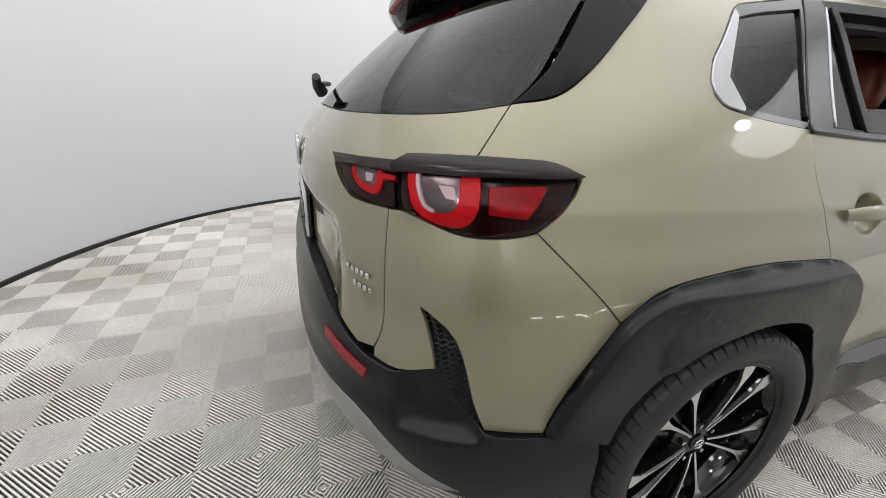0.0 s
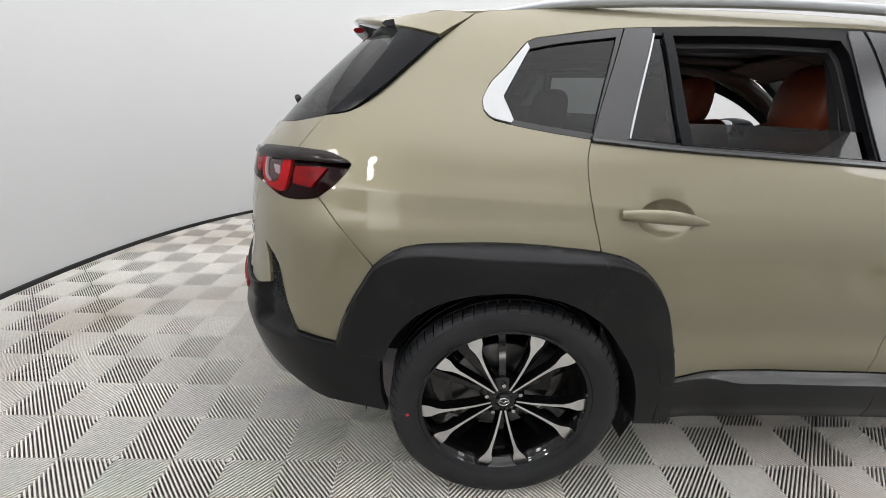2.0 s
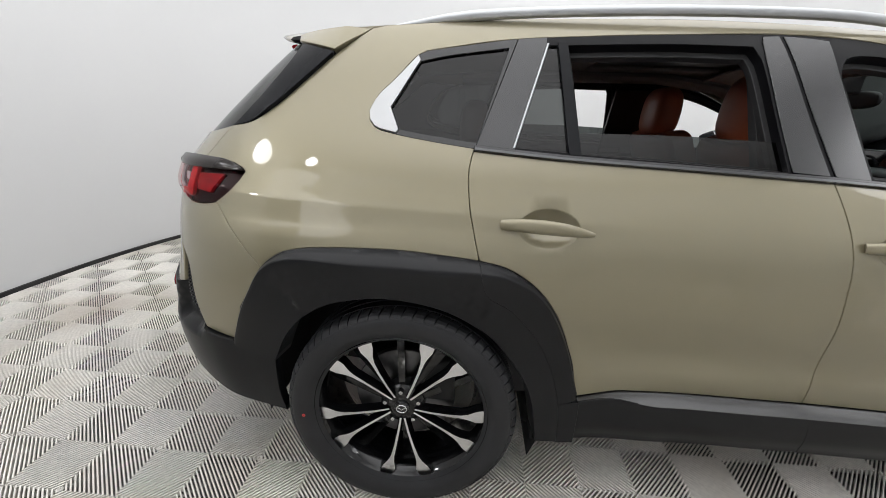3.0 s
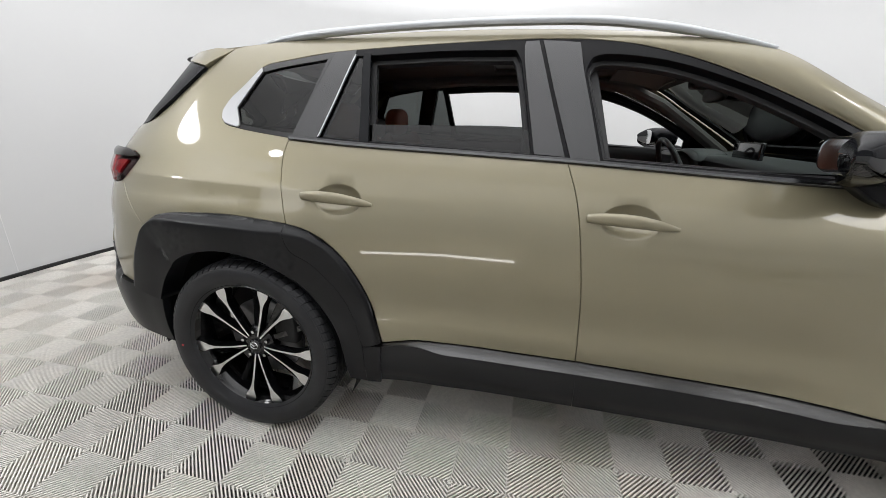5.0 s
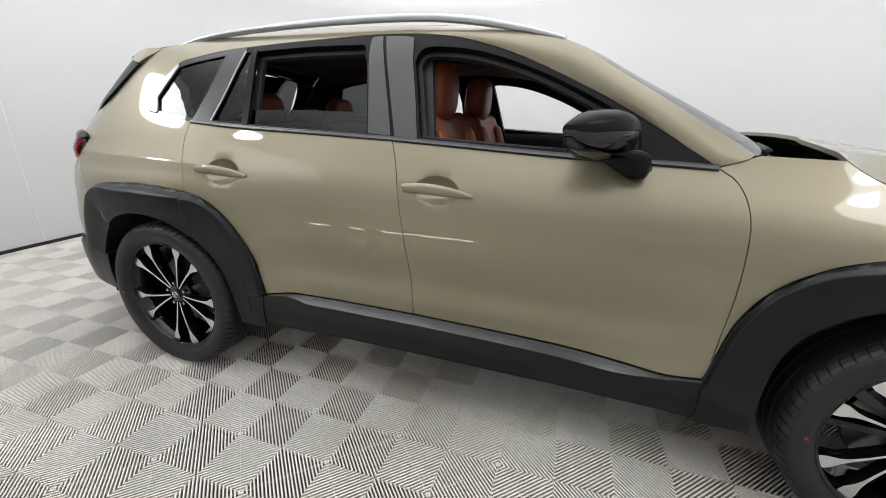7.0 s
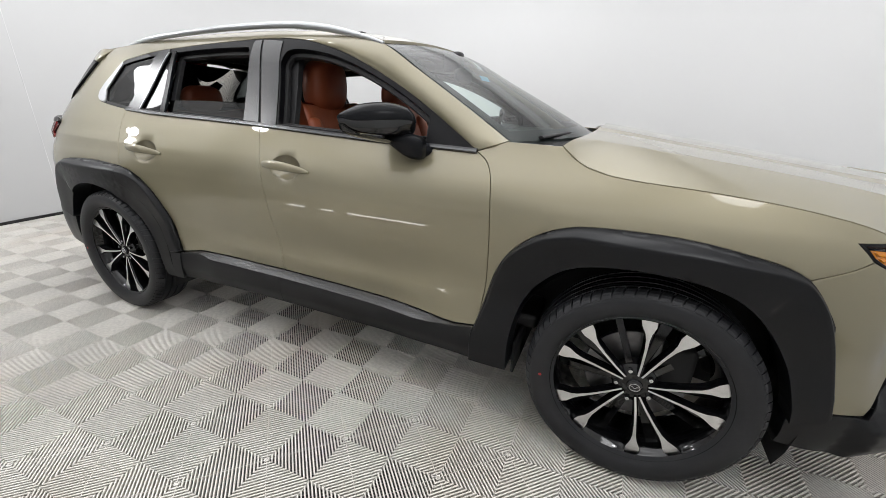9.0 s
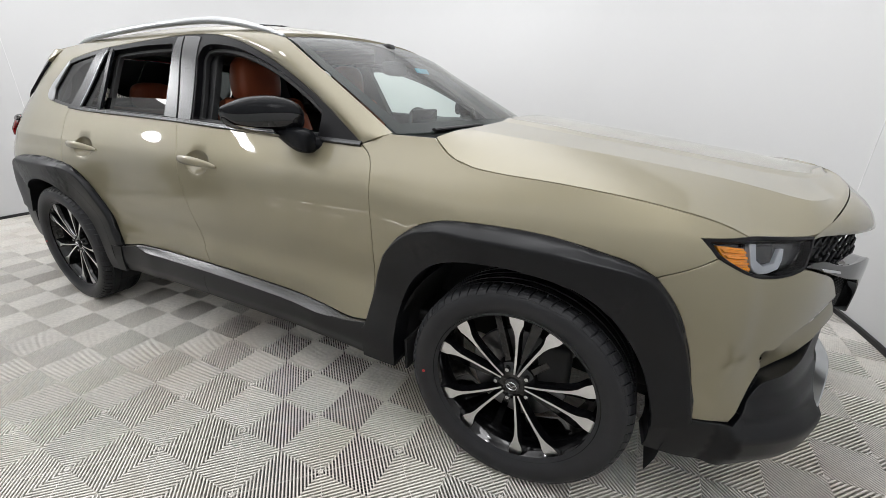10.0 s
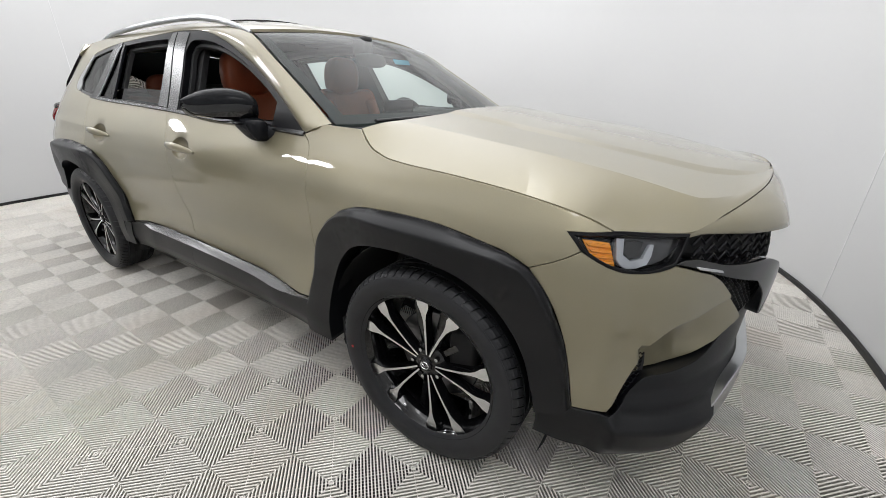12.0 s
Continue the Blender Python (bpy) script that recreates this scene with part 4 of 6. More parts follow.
# roof with a dark glass hatch
roof_rows = []
for x in np.arange(-0.20, 1.71, 0.06):
    x = min(x, 1.70)
    z = top_curve(x)
    y = upper(x, z).y
    roof_rows.append((x + 0.06 * smooth(1.3, 1.7, x) - 0.12 * smooth(0.1, -0.2, x), x, y + 0.004, z, 0.066 - 0.030 * smooth(0.9, 1.7, x)))
grid_lid("roof", roof_rows, PAINT, car, cols=28)
grid_lid("roof_glass", [(x, x, -0.40, top_curve(x) + 0.0350, 0.030) for x in np.arange(0.55, 1.21, 0.05)], GLOSS, car, "dark glass sunroof", cols=12)

# windscreen
ws = []
for k in range(21):
    x = 1.70 + (2.279 - 1.70) * k / 20
    z = top_curve(x)
    ws.append((x + 0.06 + 0.16 * k / 20, x + 0.004, top_y(x) + 0.012, z - 0.004, 0.036 - 0.034 * k / 20))
wind = grid_lid("windscreen", ws, SCREEN_GLASS, car, "clear windscreen with a black band", cols=24, thick=0.005)
wind.visible_shadow = False


def band(rows, name, lo, hi, label):
    """A dark strip just under the windscreen, between two parts of its height."""
    part_rows = [(a + 0.0, b, c, d - 0.006, e) for i, (a, b, c, d, e) in enumerate(rows) if lo <= i <= hi]
    return grid_lid(name, part_rows, SEAL, car, label, cols=24, thick=0)


band(ws, "screen_band", 18, 20, "black band at the foot of the windscreen")
band(ws, "screen_band", 0, 1, "black band at the top of the windscreen")
for sgn in (1, -1):
    co = []
    for xm, xe, ye, ze, rise in ws:
        for v in (0.995, 0.965, 0.925):
            k = 1 - v**2
            co.append(Vector((xe + (xm - xe) * k, sgn * v * ye, ze - 0.006 + rise * (1 - v**2.2))))
    faces = [(3 * i + j, 3 * i + j + 1, 3 * i + j + 4, 3 * i + j + 3) for i in range(len(ws) - 1) for j in range(2)]
    mesh_thing("screen_band", co, faces, SEAL, car, "black band at the side of the windscreen")
cowl_rows = [(ws[-1][0] + d, ws[-1][1] + d * 0.9, ws[-1][2], ws[-1][3] - 0.012 - 0.75 * d, ws[-1][4]) for d in (0.0, 0.05, 0.10, 0.16, 0.22)]
grid_lid("cowl", cowl_rows, CABIN, car, "black plastic cowl with wipers", cols=20)

# rear spoiler
co, faces = [], []
prof = [(-0.17, 0.000), (-0.28, 0.000), (-0.37, -0.007), (-0.435, -0.018), (-0.445, -0.026), (-0.43, -0.036), (-0.37, -0.042), (-0.32, -0.060), (-0.24, -0.07)]
for j in range(25):
    v = j / 24 * 2 - 1
    for dx, dz in prof:
        k = 1 - abs(v) ** 2.5
        y = v * 0.585
        x = dx - 0.13 * k * min(1, max(0, (-0.2 - dx) / 0.2)) + (0.03 * abs(v) ** 6)
        co.append(Vector((x, y, 1.490 + 0.060 * (1 - abs(v) ** 2.2) + dz)))
w = len(prof)
top_faces = [(j * w + i, j * w + i + 1, (j + 1) * w + i + 1, (j + 1) * w + i) for j in range(24) for i in range(5)]
under_faces = [(j * w + i, j * w + i + 1, (j + 1) * w + i + 1, (j + 1) * w + i) for j in range(24) for i in range(5, w - 1)]
under_faces += [tuple(range(w))[::-1], tuple(24 * w + i for i in range(w))]
mesh_thing("roof_spoiler", co, top_faces, PAINT, tailgate, "sand-beige roof spoiler")
mesh_thing("spoiler_underside", co, under_faces, GLOSS, tailgate, "black underside of the roof spoiler")
line = [Vector((-0.43 + 0.004 - 0.13 * (1 - abs(v) ** 2.5), 0.585 * v, 1.490 + 0.060 * (1 - abs(v) ** 2.2) - 0.050)) for v in np.linspace(-0.42, 0.42, 17)]
part("brake_lamp", tube(line, 0.014, 8, flat=(1.5, 0.7)), RED_DEEP, tailgate, "dark red brake lamp under the spoiler")


# ---- the car: cladding, frames and glass ----
def lip(curves, run, out, low=0.004):
    """How far the cladding stands out: a ledge that rises within a run from its outer edge and rounds over.
    Also gives lines along that ledge for the mesh."""
    pts = np.array([(p[0], p[1]) for c in curves for p in edge(*c, step=0.01)])

    def f(s, z):
        d2 = ((pts - (s, z)) ** 2).sum(1)
        k = int(d2.argmin())
        d, w = math.sqrt(d2[k]), run(pts[k][0])
        return low + out * (0.45 + 0.55 * min(1.0, w / 0.034)) * min(1.0, d / w) - 0.008 * smooth(w, 0.15, d)
    tang = np.gradient(pts, axis=0)
    nor = np.stack([tang[:, 1], -tang[:, 0]], 1) / np.linalg.norm(tang, axis=1)[:, None]
    w = np.array([run(q) for q in pts[:, 0]])[:, None]
    lines = []
    for k, d in ((0.5, 0), (1.0, -0.003), (1.0, 0.003), (1.0, 0.012)):
        lines.append(pts + nor * (w * k + d))
    return f, lines


def lens_run(mid, half):
    """The ledge is wide on top of the arch and runs out to both sides."""
    return lambda s: 0.011 + 0.024 * max(0.0, 1 - ((s - mid) / half) ** 2) ** 1.5


(REAR_LIP, REAR_LINES), (FRONT_LIP, FRONT_LINES) = lip((ARCH_R, ARCH_DOOR), lens_run(-0.03, 0.40), 0.044), lip((ARCH_F,), lens_run(2.80, 0.40), 0.044)
panel("arch_cladding", outline(edge(*ARCH_R), edge(*ARCH_SEAM), edge((0.474, 0.446), (0.490, 0.300)), edge((0.490, 0.300), (0.424, 0.305)), edge(*ARCH_IN), edge((-0.364, 0.532), (-0.505, 0.569))), CLAD, car, "black rear wheel-arch cladding", off=REAR_LIP, thick=0.09, step=0.016, gap=0.0006, guides=REAR_LINES)
panel("door_cladding", outline(edge(*ARCH_DOOR), edge((0.540, 0.449), (0.474, 0.446)), edge(*ARCH_SEAM[::-1])), CLAD, rear_door, "black cladding on the door's corner", parent_left=rear_door_left, off=REAR_LIP, thick=0.04, step=0.016, gap=0.0006, guides=REAR_LINES)
panel("arch_cladding", outline(edge(*ARCH_F), edge((3.325, 0.436), (3.225, 0.40)), edge(*ARCH_F_IN[:-1][::-1]), edge((2.378, 0.310), (2.232, 0.304)), edge((2.232, 0.304), (2.237, 0.443))), CLAD, car, "black front wheel-arch cladding", off=FRONT_LIP, thick=0.09, step=0.016, gap=0.0006, guides=FRONT_LINES)


def sill_lens(s):
    return smooth(0.58, 0.80, s) * (1 - smooth(1.95, 2.20, s))


def sill_run(s):
    """Height of the ledge's sloping face under the doors."""
    return 0.007 + 0.024 * sill_lens(s)


def sill_off(s, z):
    """How far the sill stands out: most along its middle, with a soft turn-under at its foot."""
    return 0.020 + (0.006 + 0.014 * smooth(0.25, 0.95, s) * (1 - smooth(1.75, 2.35, s))) * sill_lens(s) - 0.010 * smooth(0.36, 0.30, z)


def lowered(curve):
    return [Vector((p[0], p[1] - sill_run(p[0]))) for p in edge(*curve, step=0.015)]


def sill(curve, low, door, left):
    """The sill's upright face and, as a face of its own, the ledge that slopes up to the door's edge."""
    top = lowered(curve)
    panel("sill_cladding", outline(top, edge(top[-1], low[0]), edge(*low), edge(low[-1], top[0])), CLAD, door, "black sill cladding", parent_left=left, off=sill_off, thick=0.05, step=0.02, gap=0, round_off=0.002)
    for sgn, up in ((1, door), (-1, left)):
        bm = bmesh.new()
        rows = []
        for p, q in zip(edge(*curve, step=0.015), top):
            a = side(p[0], p[1] - 0.002) - side_normal(p[0], p[1]) * 0.006
            b = side(q[0], q[1]) + side_normal(q[0], q[1]) * sill_off(q[0], q[1])
            line = [a.lerp(b, k / 5) + Vector((0, 0, 0.0012 * math.sin(math.pi * k / 5))) for k in range(6)]
            rows.append([bm.verts.new((v.x, v.y * sgn, v.z)) for v in line])
        for p, q in zip(rows, rows[1:]):
            for k in range(5):
                bm.faces.new((p[k], p[k + 1], q[k + 1], q[k]))
        part("sill_ledge", bm, LEDGE, up, "satin ledge on the sill cladding", 80)


sill(SILL_R, [(1.236, 0.304), (0.9, 0.304), (0.54, 0.300)], rear_door, rear_door_left)
sill(SILL_F, [(2.228, 0.304), (1.76, 0.299), (1.240, 0.304)], front_door, front_door_left)
panel("sill_end", outline(edge((0.476, 0.445), (0.540, 0.441)), edge((0.540, 0.441), (0.540, 0.300)), edge((0.540, 0.300), (0.490, 0.300)), edge((0.490, 0.300), (0.476, 0.445))), CLAD, car, off=0.026, thick=0.05, gap=0.0)


def ring(outer, inner):
    """An outline with a hole, cut open by a hair's slit."""
    if area2(outer) < 0:
        outer = outer[::-1]
    if area2(inner) > 0:
        inner = inner[::-1]
    i, j = min(((a, b) for a in range(len(outer)) for b in range(len(inner))), key=lambda q: (outer[q[0]] - inner[q[1]]).length)
    o, h = outer[i:] + outer[:i], inner[j:] + inner[:j]
    e = (outer[i] - inner[j]).normalized() * 0.0
    t = Vector((-(h[0] - o[0]).y, (h[0] - o[0]).x)).normalized() * 0.0003
    return o + [o[0] - t] + [h[0] - t] + h[1:] + [h[0] + t]


R_WIN = outline(edge((0.428, 1.462), (0.70, 1.474), (0.93, 1.474)), edge((0.93, 1.474), (0.965, 1.440), (1.025, 1.147)), edge((1.025, 1.147), (0.75, 1.158), (0.470, 1.170)), edge((0.470, 1.170), (0.428, 1.462)))
R_PANE = outline(edge((0.374, 1.460), (0.408, 1.461)), edge((0.408, 1.461), (0.444, 1.172)), edge((0.444, 1.172), (0.288, 1.180)), edge((0.288, 1.180), (0.374, 1.460)))
Q_PANE = outline(edge((0.012, 1.404), (0.10, 1.424), (0.266, 1.450)), edge((0.266, 1.450), (0.187, 1.188)), edge((0.187, 1.188), (0.07, 1.201), (-0.034, 1.215)), edge((-0.034, 1.215), (-0.062, 1.273)), edge((-0.062, 1.273), (0.012, 1.404)))
F_WIN = outline(edge((1.240, 1.140), (1.20, 1.30), (1.172, 1.40)), edge((1.172, 1.40), (1.19, 1.446), (1.265, 1.456), (1.437, 1.430), (1.64, 1.361), (1.828, 1.272), (1.962, 1.193)), edge((1.962, 1.193), (1.968, 1.106)), edge((1.965, 1.106), (1.60, 1.122), (1.240, 1.140)))
top_r = [(0.290, 1.475), (0.5, 1.489), (0.714, 1.500), (1.022, 1.510)]
b_line = [(1.022, 1.510), (1.075, 1.33), (1.135, 1.132)]
post = outline(edge((0.290, 1.475), (0.374, 1.482)), edge((0.374, 1.482), (0.374, 1.460), (0.288, 1.180), (0.285, 1.168)), edge((0.285, 1.168), (0.182, 1.174)), edge((0.182, 1.174), (0.290, 1.475)))
panel("rear_post", post, PILLAR, rear_door, "satin black window post", parent_left=rear_door_left, off=0.002)
frame_outer = outline(edge((0.374, 1.482), (0.5, 1.489), (0.714, 1.500), (1.022, 1.510)), edge(*b_line), edge((1.135, 1.132), (0.80, 1.145), (0.445, 1.157), (0.285, 1.168)), edge((0.285, 1.168), (0.374, 1.482)))
both_panes = outline(edge((0.374, 1.460), (0.408, 1.461), (0.428, 1.462)), edge((0.428, 1.462), (0.70, 1.474), (0.93, 1.474)), edge((0.93, 1.474), (0.965, 1.440), (1.025, 1.147)), edge((1.025, 1.147), (0.75, 1.158), (0.470, 1.170), (0.444, 1.172)), edge((0.444, 1.172), (0.288, 1.180)), edge((0.288, 1.180), (0.374, 1.460)))
panel("window_frame", ring(frame_outer, both_panes), FRAME, rear_door, "black window frame", parent_left=rear_door_left, gap=0, off=-0.001, thick=0.035)
panel("window_divider", outline(edge((0.404, 1.466), (0.430, 1.466)), edge((0.430, 1.466), (0.474, 1.165)), edge((0.474, 1.165), (0.442, 1.167)), edge((0.442, 1.167), (0.404, 1.466))), SATIN, rear_door, "dark grey window divider", parent_left=rear_door_left, off=0.003, gap=0)
panel("chrome_line", outline(edge((0.373, 1.462), (0.377, 1.462)), edge((0.377, 1.462), (0.291, 1.178)), edge((0.291, 1.178), (0.287, 1.178)), edge((0.287, 1.178), (0.373, 1.462))), SILVER, rear_door, "thin chrome line", parent_left=rear_door_left, off=0.005, gap=0, thick=0.006)
front_outer = outline(edge((1.022, 1.510), (1.25, 1.497), (1.449, 1.452), (1.634, 1.383), (1.824, 1.292), (1.982, 1.203), (2.097, 1.133), (2.175, 1.086)), edge((2.175, 1.086), (1.80, 1.098), (1.465, 1.114), (1.135, 1.132)), edge(*b_line[::-1]))
panel("window_frame", ring(front_outer, F_WIN), FRAME, front_door, "black window frame", parent_left=front_door_left, gap=0, off=-0.001, thick=0.035)


panel("pillar_cover", outline(edge((0.975, 1.500), (1.018, 1.502)), edge((1.018, 1.502), (1.069, 1.33), (1.128, 1.140)), edge((1.128, 1.140), (1.032, 1.146)), edge((1.032, 1.146), (0.975, 1.440), (0.975, 1.500))), PILLAR, rear_door, "polished dark pillar cover", parent_left=rear_door_left, off=0.003, gap=0.001, thick=0.006)
panel("pillar_cover", outline(edge((1.030, 1.502), (1.10, 1.498), (1.150, 1.492)), edge((1.150, 1.492), (1.166, 1.40), (1.192, 1.30), (1.232, 1.134)), edge((1.232, 1.134), (1.142, 1.139)), edge((1.142, 1.139), (1.081, 1.33), (1.030, 1.502))), PILLAR, front_door, "polished dark pillar cover", parent_left=front_door_left, off=0.003, gap=0.001, thick=0.006)


def grown(pts, d):
    return inset(pts, -d)


def inner_lip(name, win, door, left, step_in):
    """Rubber channel round an open window, set inwards."""
    panel(name, ring(grown(win, 0.012), inset(win, 0.016)), SEAL, door, parent_left=left, gap=0, off=-0.03, thick=0.02)


inner_lip("window_channel", R_WIN, rear_door, rear_door_left, 0.016)
inner_lip("window_channel", F_WIN, front_door, front_door_left, 0.016)
belt = lambda pts, lo=-0.008, hi=0.006: outline(edge(*[(s, z + hi) for s, z in pts]), edge(*[(s, z + lo) for s, z in pts[::-1]]))
panel("belt_strip", belt(BELT_R), PILLAR, rear_door, "black belt moulding", parent_left=rear_door_left, off=0.007, gap=0, thick=0.02)
panel("belt_strip", belt(BELT_F), PILLAR, front_door, "black belt moulding", parent_left=front_door_left, off=0.007, gap=0, thick=0.02)
# a metal line added to carry the black moulding's bright sheen
panel("belt_line", belt(BELT_R, -0.0065, -0.0005), BELT_METAL, rear_door, "thin dark metal line for the belt's sheen", parent_left=rear_door_left, off=0.0095, gap=0, thick=0.004)
panel("belt_line", belt(BELT_F, -0.0065, -0.0005), BELT_METAL, front_door, "thin dark metal line for the belt's sheen", parent_left=front_door_left, off=0.0095, gap=0, thick=0.004)
quarter = outline(edge(*DLO_REAR), edge((0.045, 1.436), (0.257, 1.471), (0.288, 1.475)), edge((0.288, 1.475), (0.182, 1.174)))
panel("quarter_frame", ring(quarter, Q_PANE), GLOSS, car, "gloss black quarter window frame", gap=0, off=-0.001)
chrome = outline(edge((-0.041, 1.205), (-0.105, 1.221), (-0.137, 1.262), (-0.057, 1.349), (0.005, 1.420)), edge((0.005, 1.420), (0.012, 1.404)), edge((0.012, 1.404), (-0.062, 1.273)), edge((-0.062, 1.273), (-0.034, 1.213)), edge((-0.034, 1.213), (-0.041, 1.205)))
panel("chrome_accent", chrome, ACCENT, car, "satin silver quarter window accent", off=0.004, gap=0.001)
panel("quarter_window", grown(Q_PANE, 0.004), TINT, car, "dark tinted quarter window", off=-0.008, gap=0, thick=0.004)
panel("fixed_pane", grown(R_PANE, 0.004), TINT, rear_door, "dark tinted fixed window pane", parent_left=rear_door_left, off=-0.008, gap=0, thick=0.004)
low_pane = outline(edge((0.462, 1.232), (0.74, 1.234), (1.01, 1.228)), edge((1.01, 1.228), (1.04, 1.10)), edge((1.04, 1.10), (0.478, 1.12)), edge((0.478, 1.12), (0.462, 1.232)))
panel("window_pane", low_pane, TINT, rear_door, "tinted window pane wound partly down", parent_left=rear_door_left, off=-0.018, gap=0, thick=0.004)

# black inner shell behind the shut lines, with the openings left free
shell_low = outline(edge((-0.60, 0.99), (-0.40, 0.86), (0.0, 0.93), (0.35, 0.90), (0.55, 0.60), (0.60, 0.33)), edge((0.60, 0.33), (2.20, 0.33)), edge((2.20, 0.33), (2.26, 0.60), (2.45, 0.88), (2.8, 0.93), (3.10, 0.90)), edge((3.10, 0.90), (3.25, 0.95), (2.9, 1.0), (2.5, 1.02), (2.2, 1.06)), edge((2.2, 1.06), (1.155, 1.11), (0.18, 1.15), (-0.10, 1.19), (-0.55, 1.15)), edge((-0.55, 1.15), (-0.60, 0.99)))
panel("inner_shell", shell_low, DARK, car, off=-0.045, gap=0, step=0.06)

# ---- the car: wheels ----
RADIUS, RIM_R = 0.364, 0.268


def spoke(sign):
    """One arm of a forked spoke, from the hub to the rim, that points up; its bright face widens outwards."""
    bm = bmesh.new()
    rings = []
    for r, deg, w, y in ((0.042, 8.5, 0.006, -0.062), (0.09, 10.0, 0.007, -0.068), (0.15, 11.4, 0.008, -0.073), (0.190, 12.4, 0.011, -0.076), (0.212, 13.0, 0.020, -0.077), (0.238, 13.7, 0.042, -0.077), (0.256, 14.3, 0.046, -0.0765), (0.274, 15.2, 0.036, -0.076)):
        a = radians(deg) * sign
        c = Vector((r * math.sin(a), y, r * math.cos(a)))
        t = Vector((math.cos(a), 0, -math.sin(a)))
        p, q = c - t * w / 2, c + t * w / 2
        e = Vector((0, 0.004, 0))
        d = Vector((0, 0.030, 0))
        rings.append([bm.verts.new(v) for v in (p, q, q + t * 0.002 + e, q + t * 0.006 + d, p - t * 0.006 + d, p - t * 0.002 + e)])
    for a, b in zip(rings, rings[1:]):
        for k in range(6):
            f = bm.faces.new((a[k], a[(k + 1) % 6], b[(k + 1) % 6], b[k]))
            f.material_index = 0 if k == 0 else 1
    bm.faces.new(rings[0]).material_index = 1
    bm.faces.new(rings[-1][::-1]).material_index = 1
    return bm


def web(w0, w1, a0, y0, y1, r0, r1, depth):
    """A dark floor between two arms."""
    bm = bmesh.new()
    rings = []
    for k in range(5):
        t = k / 4
        r, y, w = r0 + (r1 - r0) * t, y0 + (y1 - y0) * t, w0 + (w1 - w0) * t
        c, s = math.cos(a0), math.sin(a0)
        pts = [(-w, y), (w, y), (w, y + depth), (-w, y + depth)]
        rings.append([bm.verts.new((u * c + r * s, v, -u * s + r * c)) for u, v in pts])
    for a, b in zip(rings, rings[1:]):
        for k in range(4):
            bm.faces.new((a[k], a[(k + 1) % 4], b[(k + 1) % 4], b[k]))
    bm.faces.new(rings[0])
    bm.faces.new(rings[-1][::-1])
    return bm


def turned(bm, a):
    bmesh.ops.rotate(bm, verts=bm.verts, matrix=Matrix.Rotation(a, 3, "Y"))
    return bm


